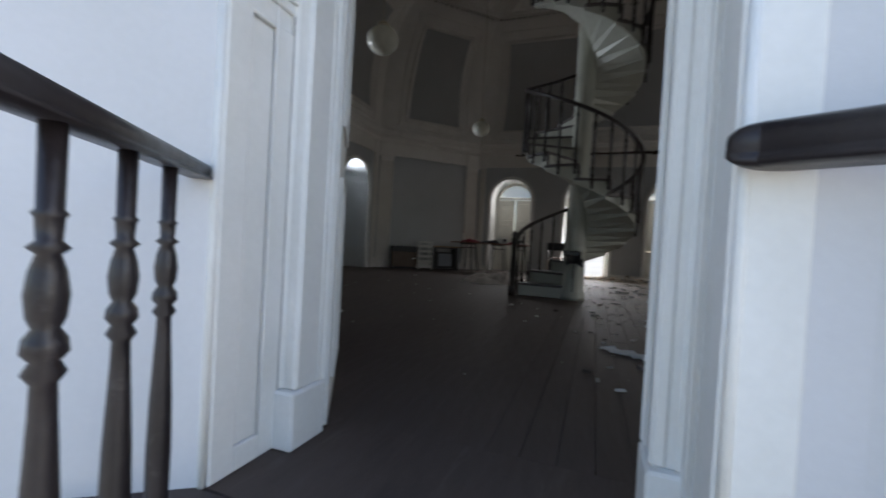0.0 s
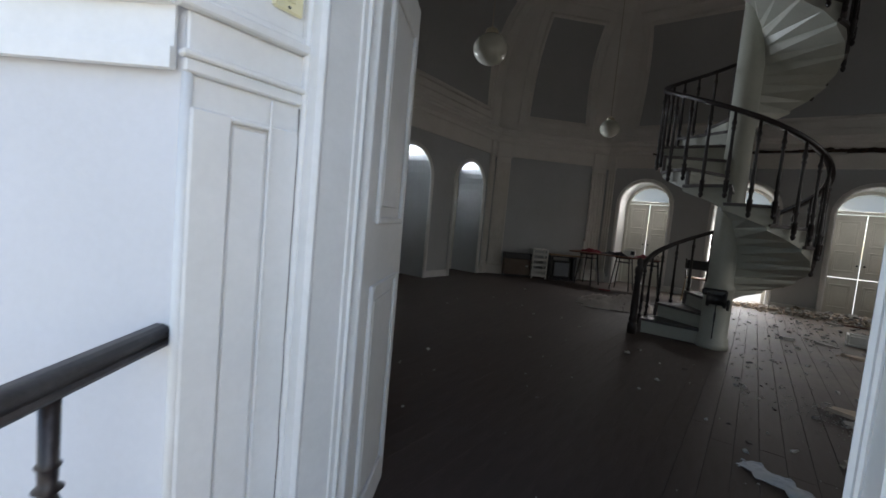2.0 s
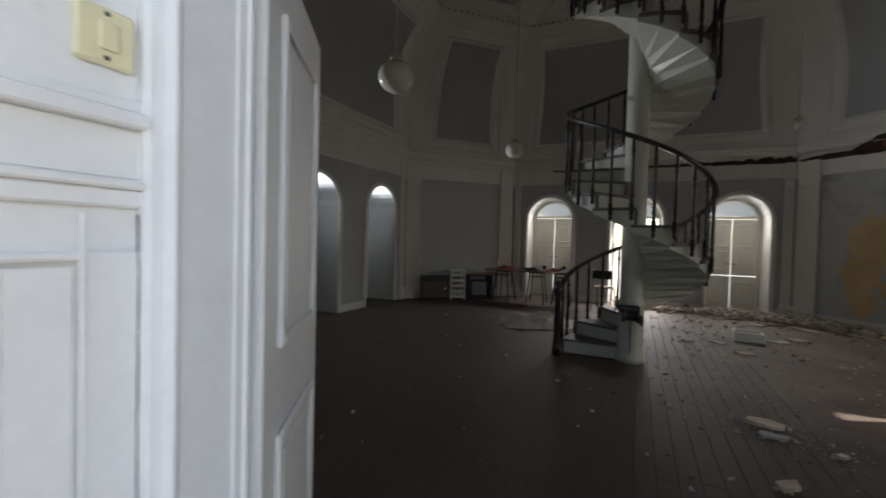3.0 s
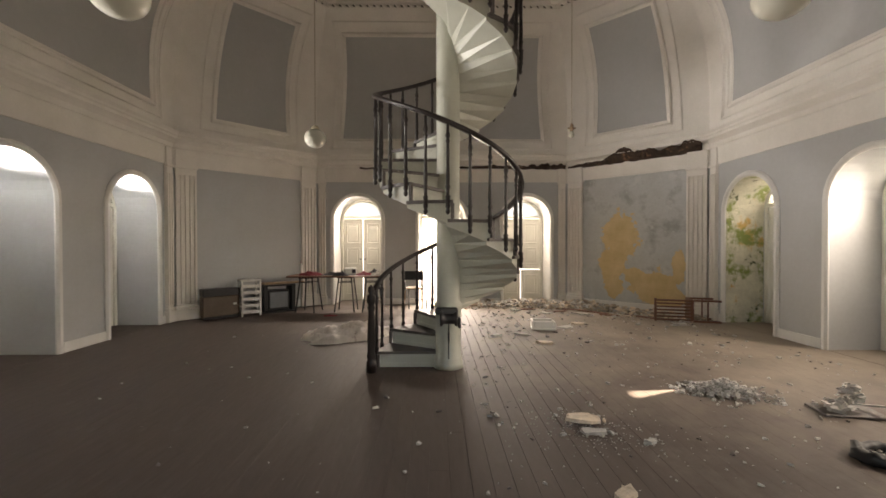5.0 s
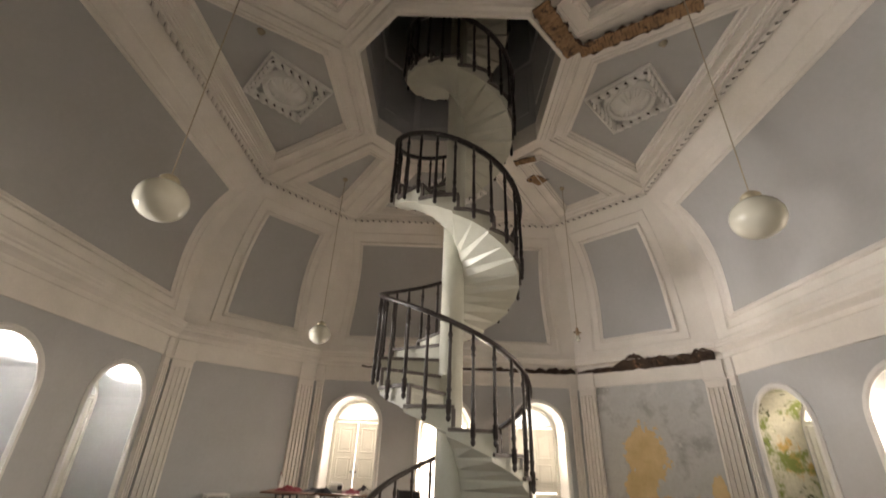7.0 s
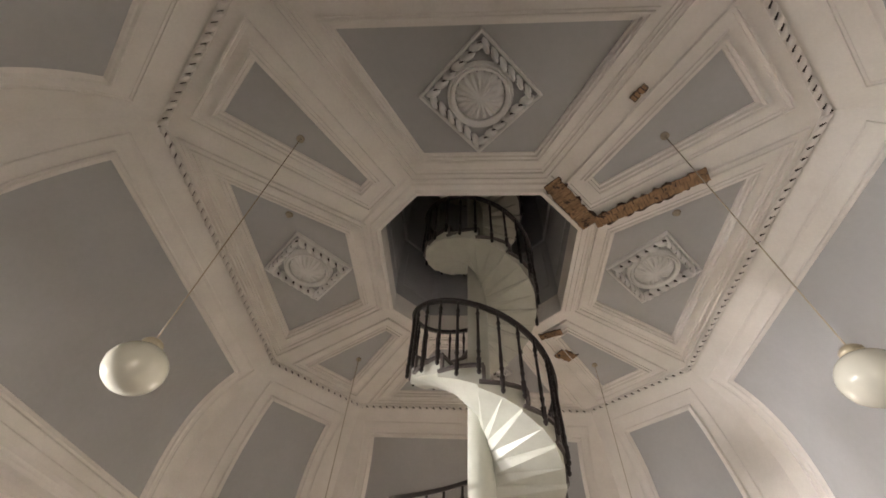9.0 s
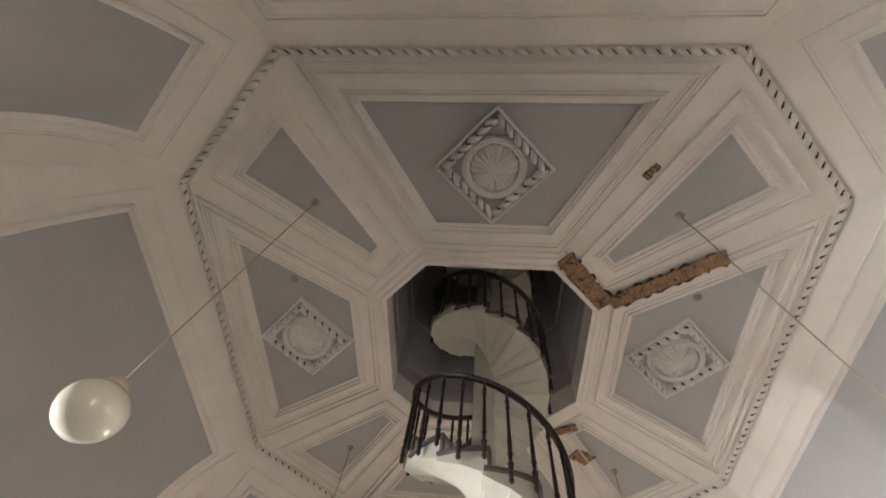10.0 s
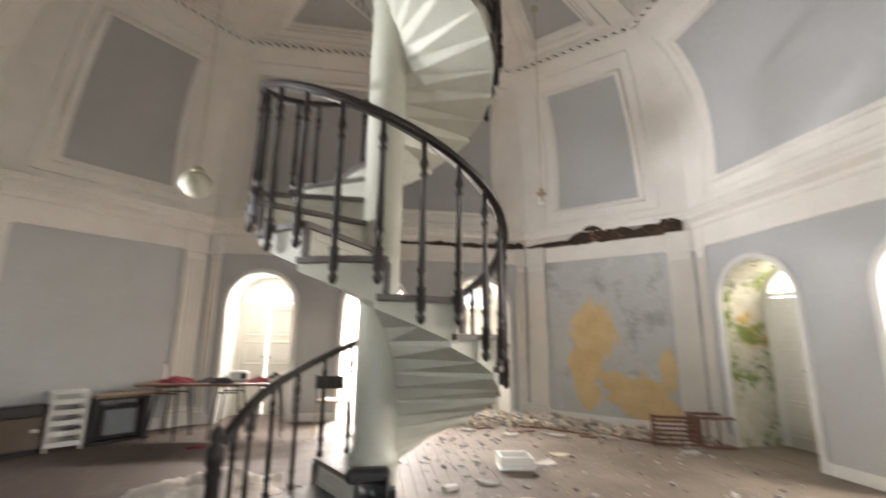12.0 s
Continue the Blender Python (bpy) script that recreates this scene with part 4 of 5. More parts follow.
# ---- ceiling medallions ----
def medallion(m):
    t = thing("ceiling_medallion", "white plaster medallion, a ruffled round in a roped diamond", "medallion", m, "ceiling medallions")
    R = 0.68
    b = Build()
    dia = [(R, 0, 0), (0, R, 0), (-R, 0, 0), (0, -R, 0)]
    b.sweep([(x * 0.98, y * 0.98, 0) for x, y, z in dia], [(-0.020, 0.0), (-0.015, -0.018), (0.01, -0.022), (0.018, -0.012), (0.018, 0.0)], closed=True)
    part("frame", b, TRIM, t)
    for i in range(4):
        p, q = Vector(dia[i]) * 0.83, Vector(dia[(i + 1) % 4]) * 0.83
        for j in range(6):
            c = p.lerp(q, (j + 0.5) / 6)
            bb = Build()
            bb.lathe([(0.006, -0.088), (0.032, -0.055), (0.042, 0.0), (0.032, 0.055), (0.006, 0.088)], 0, Matrix.Translation((c.x, c.y, -0.012)) @ Matrix.Rotation(radians(45 + 90 * i + 90 + 24), 4, "Z") @ Matrix.Rotation(radians(90), 4, "Y"), 7)
            part("rope_bead", bb, TRIM, t)
            # dark bar that paints in the shade between two beads
            bb = Build()
            bb.box(-0.045, 0.045, -0.003, 0.003, -0.018, -0.004, 0, Matrix.Translation((*p.lerp(q, (j + 1) / 6)[:2], -0.012)) @ Matrix.Rotation(radians(45 + 90 * i + 90 + 30), 4, "Z"))
            part("slit", bb, SHADE_AND_CRACK, t)
    b = Build()
    ring = [(0.325 * math.cos(2 * math.pi * i / 36), 0.325 * math.sin(2 * math.pi * i / 36), 0) for i in range(36)]
    b.sweep(ring, [(-0.045, 0.0), (-0.04, -0.025), (-0.01, -0.032), (0.0, -0.02), (0.02, -0.03), (0.045, -0.01), (0.045, 0.0)], closed=True)
    part("ring", b, TRIM, t)
    b = Build()
    n, v = 96, [(0, 0, -0.05)]
    for rr, zz, amp in ((0.09, -0.045, 0.022), (0.17, -0.035, 0.028), (0.235, -0.028, 0.024), (0.275, -0.01, 0.0)):
        for i in range(n):
            a = 2 * math.pi * i / n
            ra = rr * (1 + 0.035 * math.cos(20 * a)) if rr > 0.2 else rr
            v.append((ra * math.cos(a), ra * math.sin(a), zz + amp * noise.noise((3.2 * rr * 4 * math.cos(a) + m.translation.x, rr * 13 * math.sin(a), m.translation.y)) + (0.008 * math.cos(20 * a) if rr > 0.1 else 0)))
    f = [(0, 1 + (i + 1) % n, 1 + i) for i in range(n)]
    for j in range(3):
        f += [(1 + j * n + i, 1 + j * n + (i + 1) % n, 1 + (j + 1) * n + (i + 1) % n, 1 + (j + 1) * n + i) for i in range(n)]
    b.add(v, f, 0, True)
    part("relief", b, TRIM, t)


for k in (0, 2, 4, 6):
    medallion(Matrix.Rotation(radians(-45 * k), 4, "Z") @ pose(0, 2.58, ZT + SINK) @ Matrix.Diagonal((1, 1, 2.8, 1)))
    if k in (2, 6):
        hk = thing("ceiling_hook", "small plaster rose with a hook on the ceiling", "hook", Matrix.Rotation(radians(-45 * k), 4, "Z") @ pose(0.98 * (1 if k == 2 else -1), 2.62, ZT + SINK), "ceiling hooks")
        b = Build()
        b.lathe([(0.012, -0.06), (0.03, -0.045), (0.035, -0.02), (0.055, 0.0)], seg=14)
        part("rose", b, CORD, hk)


# ---- broken plaster ----
def rough_patch(name, axis, width, label, mat, z, thick=0.012, seed=1, jag=0.35):
    """A ragged strip along a line of the ceiling."""
    random.seed(seed)
    a, c = Vector((*axis[0], 0)), Vector((*axis[1], 0))
    d = (c - a).normalized()
    s = Vector((-d.y, d.x, 0))
    n = max(6, int((c - a).length / 0.05))
    up, dn = [], []
    for i in range(n + 1):
        p = a.lerp(c, i / n)
        up.append((p + s * width * (0.5 + random.uniform(-jag, jag) * 0.5))[:2])
        dn.append((p - s * width * (0.5 + random.uniform(-jag, jag) * 0.5))[:2])
    b = Build()
    t = tagged(new(name), label, "exposed lath", kind="structure")
    b.prism(up + dn[::-1], z - thick, z)
    part("backing", b, ROT, t)
    # laths across the strip
    m = max(3, int((c - a).length / 0.040))
    for i in range(m):
        p = a.lerp(c, (i + 0.5) / m)
        w = width * random.uniform(0.42, 0.5)
        bb = Build()
        q = Matrix.Translation((p.x, p.y, z - thick - 0.005)) @ Matrix.Rotation(math.atan2(d.y, d.x) + random.uniform(-0.07, 0.07), 4, "Z")
        bb.box(-0.0185, 0.0185, -w, w * random.uniform(0.85, 1.02), -0.006, 0.006, 0, q, bevel=0.002)
        part("lath", bb, mat, t)


rough_patch("trim_lath_a", ((0.89, -1.52), (1.49, -0.87)), 0.24, "ceiling edge broken open to brown laths", LATH, ZT - 0.062, seed=3)
rough_patch("trim_lath_b", ((1.55, -0.90), (2.75, -1.63)), 0.21, "ceiling rib broken open to brown laths", LATH, ZT - 0.055, seed=4)
rough_patch("trim_lath_c", ((1.65, -2.52), (1.76, -2.68)), 0.08, "small hole in the ceiling plaster", LATH, ZT - 0.03, seed=5)
rough_patch("trim_lath_d", ((1.08, 1.46), (1.42, 1.30)), 0.14, "ceiling edge broken open to brown laths", LATH, ZT - 0.062, seed=6)
rough_patch("trim_lath_e", ((1.45, 1.88), (1.72, 2.06)), 0.26, "ceiling panel broken open to brown laths", LATH, ZT - 0.035, seed=7)


def proud(z, depth):
    """How far the broken edge stands out: it follows the cornice upwards."""
    return max(depth, 0.045 + 1.1 * min(max(z - 3.19, 0), 0.10) + 0.35 * max(z - 3.29, 0) + 0.012)


def rotten_gap(name, m, u0, u1, z0, height, depth, seed, label):
    """A ragged dark band where a cornice has fallen."""
    random.seed(seed)
    b = Build()
    n = int((u1 - u0) / 0.04)
    v = []
    for i in range(n + 1):
        u = u0 + (u1 - u0) * i / n
        h = height(i / n) * (1 + 0.55 * noise.noise((u * 4, seed, 0)) + 0.3 * noise.noise((u * 13, seed, 3)))
        lo = z0 + 0.025 * noise.noise((u * 6, 9, seed))
        v += [(u, -depth, lo), (u, -proud(lo + h * 0.5, depth) - 0.02 * abs(noise.noise((u * 9, 2, seed))), lo + h * 0.5), (u, -proud(lo + h, depth), lo + h), (u, 0.02, lo + h), (u, 0.02, lo)]
    f = []
    for i in range(n):
        f += [(5 * i + j, 5 * i + (j + 1) % 5, 5 * (i + 1) + (j + 1) % 5, 5 * (i + 1) + j) for j in range(5)]
    f += [(0, 1, 2, 3, 4), tuple(5 * n + j for j in (4, 3, 2, 1, 0))]
    b.add(v, f)
    ob = structure(name, b, ROT, label, "rotten beam", m)
    # splintered stumps
    for i in range(int((u1 - u0) / 0.13)):
        u = random.uniform(u0 + 0.04, u1 - 0.04)
        bb = Build()
        h = height((u - u0) / (u1 - u0))
        bb.box(-random.uniform(0.02, 0.06), 0.03, -0.02 - 0.12 * h, 0.05, -0.2 * h, random.uniform(0.2, 0.4) * h, 0, pose(u, -depth - 0.03, z0 + 0.45 * h, random.uniform(-15, 15), random.uniform(-20, 20), 0), bevel=0.006)
        part("splinter", bb, ROT, ob)


rotten_gap("trim_rot_northeast", side_pose(1), -NARROW + 0.06, NARROW - 0.14, 3.105, lambda f: 0.07 + 0.13 * f + 0.12 * math.exp(-((f - 0.48) / 0.10) ** 2), 0.03, 2, "dark rotten timber where the cornice has fallen")
rotten_gap("trim_rot_north", side_pose(0), -0.35, W - 0.05, 3.12, lambda f: 0.05 + 0.05 * f, 0.055, 5, "dark rotten crack along the cornice")
rotten_gap("trim_rot_north_b", side_pose(0), -1.9, -0.7, 3.12, lambda f: 0.03, 0.053, 6, "thin dark crack along the cornice")


# pale batten that has come loose under the north cornice
b = Build()
b.box(0.08, 1.42, A - 0.088, A - 0.05, 3.092, 3.122, bevel=0.006)
structure("trim_batten", b, TRIM, "pale batten come loose along the cracked cornice", "batten")


# ---- furniture by the north-west wall ----
NWM = side_pose(7)


def heater():
    t = thing("storage_heater", "brown and black metal heater standing by the wall", "heater", NWM @ pose(-0.74, -0.30, 0))
    b = Build()
    b.box(-0.32, 0.32, -0.10, 0.10, 0.05, 0.42, bevel=0.012)
    part("body", b, material("brown_enamel", (0.12, 0.085, 0.06), 0.5, var=0.15, scale=5, fine=40), t, "brown front panel")
    b = Build()
    b.box(-0.325, 0.325, -0.105, 0.105, 0.42, 0.56, bevel=0.012)
    part("top_grille", b, BLACK, t)
    b = Build()
    b.box(-0.31, 0.31, -0.09, 0.09, 0.0, 0.05, bevel=0.006)
    part("plinth", b, BLACK, t)
    b = Build()
    b.box(0.20, 0.26, -0.112, -0.1, 0.24, 0.28, bevel=0.004)
    part("knob", b, WHITE_PLASTIC, t)


def rack():
    t = thing("drawer_rack", "white plastic rack of shallow open drawers", "rack", NWM @ pose(-0.22, -0.36, 0, 0, 0, -8))
    for x in (-0.165, 0.165):
        for y in (-0.15, 0.15):
            b = Build()
            b.box(x - 0.016, x + 0.016, y - 0.016, y + 0.016, 0, 0.67, bevel=0.004)
            part("post", b, WHITE_PLASTIC, t)
    b = Build()
    b.box(-0.185, 0.185, -0.17, 0.17, 0.67, 0.70, bevel=0.006)
    part("top", b, WHITE_PLASTIC, t)
    for i in range(5):
        z = 0.05 + i * 0.125
        b = Build()
        b.box(-0.145, 0.145, -0.15, 0.14, z, z + 0.008)
        b.box(-0.145, 0.145, -0.158, -0.15, z, z + 0.06, bevel=0.002)
        for x0 in (-0.149, 0.141):
            b.box(x0, x0 + 0.008, -0.148, 0.14, z + 0.0085, z + 0.06)
        part("drawer", b, WHITE_PLASTIC, t)


def tv_stand():
    t = thing("television_stand", "black open stand holding an old grey television", "stand", NWM @ pose(0.36, -0.32, 0, 0, 0, -6))
    b = Build()
    b.box(-0.32, -0.24, -0.17, 0.17, 0.03, 0.54, bevel=0.008)
    part("side", b, BLACK, t)
    b = Build()
    b.box(0.24, 0.32, -0.17, 0.17, 0.03, 0.54, bevel=0.008)
    part("side", b, BLACK, t)
    b = Build()
    b.box(-0.34, 0.34, -0.19, 0.19, 0.0, 0.03, bevel=0.006)
    part("base", b, BLACK, t)
    b = Build()
    b.box(-0.32, 0.32, -0.18, 0.18, 0.54, 0.57, bevel=0.006)
    part("top", b, BLACK, t)
    tv = thing("television", "old grey box television inside the stand", "television", NWM @ pose(0.36, -0.32, 0.031, 0, 0, -6))
    b = Build()
    b.box(-0.22, 0.22, -0.10, 0.15, 0.0, 0.42, bevel=0.02)
    part("case", b, BLACK, tv)
    b = Build()
    b.box(-0.18, 0.18, -0.112, -0.10, 0.06, 0.38, bevel=0.008)
    part("screen", b, material("dusty_grey_screen", (0.22, 0.24, 0.27), 0.3, var=0.1, scale=4, fine=30), tv)
    pl = thing("board", "tan wooden board lying on the stand", "board", NWM @ pose(0.42, -0.32, 0.575, 0, 0, -4))
    b = Build()
    b.box(-0.36, 0.46, -0.16, 0.14, 0, 0.03, bevel=0.006)
    part("plank", b, TAN_WOOD, pl)


heater()
rack()
tv_stand()


def stool(m):
    t = thing("metal_stool", "tall black metal stool with thin splayed legs", "stool", m, "stools under the board table")
    b = Build()
    b.box(-0.16, 0.16, -0.16, 0.16, 0.69, 0.72, bevel=0.008)
    part("seat", b, BLACK, t)
    for sx in (-1, 1):
        for sy in (-1, 1):
            b = Build()
            b.sweep([(sx * 0.13, sy * 0.13, 0.69), (sx * 0.20, sy * 0.20, 0.0)], [(-0.011, -0.011), (0.011, -0.011), (0.011, 0.011), (-0.011, 0.011)], up=(0, 1, 0.1))
            part("leg", b, BLACK, t)
    for sy in (-1, 1):
        b = Build()
        b.box(-0.135, 0.135, sy * 0.135 - 0.008, sy * 0.135 + 0.008, 0.60, 0.616)
        part("stretcher", b, BLACK, t)
    return t


for x in (-2.78, -2.02, -1.48):
    stool(pose(x, 3.98 + 0.05 * (x + 2), 0, 0, 0, 12 * (x + 2)))
tt = thing("table_board", "wide worn board laid across stools as a table", "table", pose(-2.18, 3.97, 0.721))
b = Build()
b.box(-0.98, 0.92, -0.32, 0.32, 0, 0.028, bevel=0.006)
part("tabletop", b, BROWN_WOOD, tt)


def heap(name, label, category, m, r, h, mat, seed, lumps=9):
    random.seed(seed)
    t = thing(name, label, category, m)
    b = Build()
    n = 34
    v, f = [], []
    for j in range(n + 1):
        for i in range(n + 1):
            x, y = (i / n * 2 - 1), (j / n * 2 - 1)
            d = max(0, 1 - (x * x + y * y) ** 0.5 * (1 + 0.35 * noise.noise((x * 2, y * 2, seed))))
            z = h * (d ** 0.6) * (0.75 + 0.6 * noise.noise((x * 3.1, y * 3.1, seed + 4)) + 0.5 * noise.noise((x * 8, y * 8, seed)) + 0.25 * noise.noise((x * 17, y * 17, seed)))
            v.append((x * r[0], y * r[1], max(0.002, z) if d > 0 else 0.0))
    for j in range(n):
        for i in range(n):
            q = (j * (n + 1) + i, j * (n + 1) + i + 1, (j + 1) * (n + 1) + i + 1, (j + 1) * (n + 1) + i)
            if max(v[k][2] for k in q) > 0.0021:
                f.append(q)
    b.add(v, f, 0, True)
    part("cloth", b, mat, t)
    return t


DARK_CLOTH = material("dark_cloth", (0.03, 0.028, 0.035), 0.9, var=0.3, scale=15, fine=60, bump=0.2)
heap("clothes", "crumpled dark red clothes on the board table", "clothes", pose(-2.72, 3.93, 0.750), (0.26, 0.16), 0.09, RED_CLOTH, 11)
heap("clothes", "crumpled dark clothes on the board table", "clothes", pose(-2.32, 3.96, 0.750), (0.22, 0.16), 0.07, DARK_CLOTH, 12)
heap("clothes", "crumpled dark red clothes on the board table", "clothes", pose(-1.62, 3.93, 0.750), (0.20, 0.15), 0.08, RED_CLOTH, 14)
heap("clothes", "crumpled black clothes on the board table", "clothes", pose(-2.10, 3.80, 0.750), (0.17, 0.11), 0.10, DARK_CLOTH, 15)
heap("clothes", "crumpled black clothes on the board table", "clothes", pose(-1.45, 4.10, 0.750), (0.16, 0.12), 0.12, DARK_CLOTH, 16)
heap("rag", "crumpled pale rag on the board table", "rag", pose(-1.36, 3.86, 0.750), (0.13, 0.09), 0.09, CLOTH, 18)
bagw = thing("paper_bag", "white printed paper bag lying on the table", "bag", pose(-1.93, 4.0, 0.751, 0, 0, 10))
b = Build()
b.box(-0.14, 0.12, -0.09, 0.09, 0, 0.15, bevel=0.03)
part("bag_body", b, WHITE_PLASTIC, bagw)
b = Build()
b.box(0.02, 0.10, -0.094, -0.091, 0.04, 0.12)
part("print", b, DARK_CLOTH, bagw)
bt = thing("bottle", "clear plastic bottle on the table edge", "bottle", pose(-2.98, 4.05, 0.751))
b = Build()
b.lathe([(0.028, 0), (0.032, 0.01), (0.032, 0.14), (0.027, 0.16), (0.032, 0.18), (0.012, 0.23), (0.012, 0.25)], seg=14)
part("body", b, WHITE_PLASTIC, bt)
b = Build()
b.lathe([(0.014, 0.251), (0.014, 0.27)], seg=10)
part("cap", b, RED_CLOTH, bt)
heap("rag", "small red rag on the floor", "rag", pose(-2.2, 3.35, 0.001), (0.13, 0.07), 0.03, RED_CLOTH, 17)
heap("dust_sheet", "crumpled dirty white dust sheet on the floor", "sheet", pose(-1.47, 1.55, 0.001, 0, 0, 20), (0.68, 0.46), 0.24, CLOTH, 21)


# metal chair near the open north door
mc = thing("metal_chair", "metal chair with a black backrest by the open door", "chair", pose(-0.58, 3.95, 0, 0, 0, 170))
for sx in (-1, 1):
    b = Build()
    b.sweep([(sx * 0.19, -0.22, 0.0), (sx * 0.18, -0.18, 0.44), (sx * 0.18, 0.16, 0.46), (sx * 0.19, 0.22, 0.86)], [(-0.011, -0.011), (0.011, -0.011), (0.011, 0.011), (-0.011, 0.011)], up=(1, 0, 0))
    part("side_frame", b, BLACK, mc)
    b = Build()
    b.sweep([(sx * 0.18, 0.14, 0.44), (sx * 0.19, 0.24, 0.0)], [(-0.011, -0.011), (0.011, -0.011), (0.011, 0.011), (-0.011, 0.011)], up=(1, 0, 0))
    part("leg", b, TAN_WOOD, mc)
b = Build()
b.box(-0.20, 0.20, -0.20, 0.17, 0.462, 0.49, bevel=0.012)
part("seat", b, TAN_WOOD, mc)
b = Build()
b.box(-0.21, 0.21, 0.17, 0.20, 0.66, 0.84, bevel=0.012)
part("backrest", b, BLACK, mc)


# overturned wooden chair by the north-east corner
oc = thing("wooden_chair", "brown wooden slatted chair lying on its side in rubble", "chair", pose(4.40, 2.70, 0.001, 0, 0, -18))
for z in (0.015, 0.36):
    b = Build()
    b.box(-0.55, 0.0, -0.20, -0.165, z, z + 0.035, bevel=0.006)
    part("back_post", b, BROWN_WOOD, oc)
b = Build()
b.box(-0.58, -0.54, -0.205, -0.16, 0.0, 0.41, bevel=0.008)
part("top_rail", b, BROWN_WOOD, oc)
for i in range(5):
    b = Build()
    b.box(-0.54, 0.0, -0.19, -0.178, 0.075 + i * 0.058, 0.105 + i * 0.058, bevel=0.003)
    part("slat", b, BROWN_WOOD, oc)
b = Build()
b.box(0.0, 0.05, -0.22, 0.20, 0.0, 0.40, bevel=0.01)
part("seat", b, BROWN_WOOD, oc)
for y in (-0.20, 0.16):
    for z in (0.0, 0.365):
        b = Build()
        b.box(0.05, 0.48, y, y + 0.035, z, z + 0.035, bevel=0.006)
        part("leg", b, BROWN_WOOD, oc)
for y in (-0.19, 0.17):
    b = Build()
    b.box(0.26, 0.285, y, y + 0.015, 0.036, 0.364, bevel=0.003)
    part("stretcher", b, BROWN_WOOD, oc)


# ---- rubble ----
def chunk(b, c, s, rnd, flat=0.5, mat=0):
    """A broken lump: a jittered, bevelled block."""
    m = Matrix.Translation(c) @ Euler((rnd.uniform(-0.5, 0.5), rnd.uniform(-0.5, 0.5), rnd.uniform(0, 6.3))).to_matrix().to_4x4()
    n = rnd.randint(5, 7)
    ang = sorted(rnd.uniform(0, 6.28) for _ in range(n))
    lo = [(s * rnd.uniform(0.6, 1) * math.cos(a), s * rnd.uniform(0.5, 0.9) * math.sin(a), -s * flat * 0.5) for a in ang]
    hi = [(x * rnd.uniform(0.6, 0.95), y * rnd.uniform(0.6, 0.95), s * flat * rnd.uniform(0.3, 0.6)) for x, y, z in lo]
    b.add(lo + hi, [tuple(range(n))[::-1], tuple(range(n, 2 * n))] + [(i, (i + 1) % n, n + (i + 1) % n, n + i) for i in range(n)], mat, False, m)


rnd = random.Random(7)
b = Build()
for i in range(3800):
    # along the north wall, thickest to the east, and along the north-east wall
    if rnd.random() < 0.6:
        x = rnd.triangular(-0.3, 3.0, 2.0)
        y = wall_y(x) - 0.06 - abs(rnd.gauss(0, 0.30))
    else:
        f = rnd.random()
        x, y = W + (A - W) * f, A - (A - W) * f
        d = 0.10 + abs(rnd.gauss(0, 0.26))
        x, y = x - d * 0.707, y - d * 0.707
    s = rnd.uniform(0.012, 0.075) * (1.7 if rnd.random() < 0.10 else 1)
    chunk(b, (x, y, s * 0.25 + max(0, (0.07 if y > wall_y(2.0) - 1.0 and x < W else 0.12) * rnd.random() ** 2 * (1.4 - abs(x - 2.0) * 0.5))), s, rnd, 0.5, 0 if rnd.random() < 0.6 else 1)
tagged(part("wall_rubble", b, [RUBBLE, RUBBLE_GREY]), "heap of broken plaster fallen along the damp wall", "rubble", kind="stuff")
b = Build()
for i in range(4200):
    # chips over the floor, thick to the east and north
    x, y = rnd.uniform(-3.5, 4.5), rnd.uniform(-4.2, 4.4)
    if abs(x) + abs(y) > 6.9 or x * x + y * y < 0.06:
        continue
    dens = 0.10 + 0.50 * (x > 0.2) + 0.4 * (y > 1.2 and x > 0)
    if x < -0.8:
        dens = 0.05
    if x > 0.2:
        dens *= 0.35 + 1.5 * max(0, 0.35 + noise.noise((x * 1.2, y * 1.2, 3)))
    if rnd.random() > dens:
        continue
    s = rnd.choice((0.004, 0.005, 0.006, 0.008, 0.01, 0.012, 0.016, 0.022, 0.03)) * rnd.uniform(0.8, 1.4) * (1.7 if y > 0.8 and x > 0.3 and rnd.random() < 0.5 else 1)
    chunk(b, (x, y, s * 0.22), s, rnd, 0.5, 0 if rnd.random() < 0.8 else 1)
for i in range(420):
    a, r = rnd.uniform(0, 6.28), abs(rnd.gauss(0, 0.26))
    s = rnd.uniform(0.003, 0.011)
    chunk(b, (1.0 + 1.3 * r * math.cos(a), -1.75 + r * math.sin(a), s * 0.22), s, rnd, 0.5)
tagged(part("plaster_chips", b, [RUBBLE_GREY, TREAD]), "plaster chips scattered over the plank floor", "debris", kind="stuff")
b = Build()
for i in range(800):
    a, r = rnd.uniform(0, 6.28), abs(rnd.gauss(0, 0.55))
    x, y = 2.52 + 0.34 * r * math.cos(a), -0.98 + 0.26 * r * math.sin(a)
    s = rnd.uniform(0.010, 0.036)
    chunk(b, (x, y, s * 0.3 + 0.13 * max(0, 1 - r) * rnd.random()), s, rnd, 0.6)
tagged(part("rubble_pile", b, RUBBLE_GREY), "low pile of grey plaster crumbs swept together", "rubble", kind="stuff")


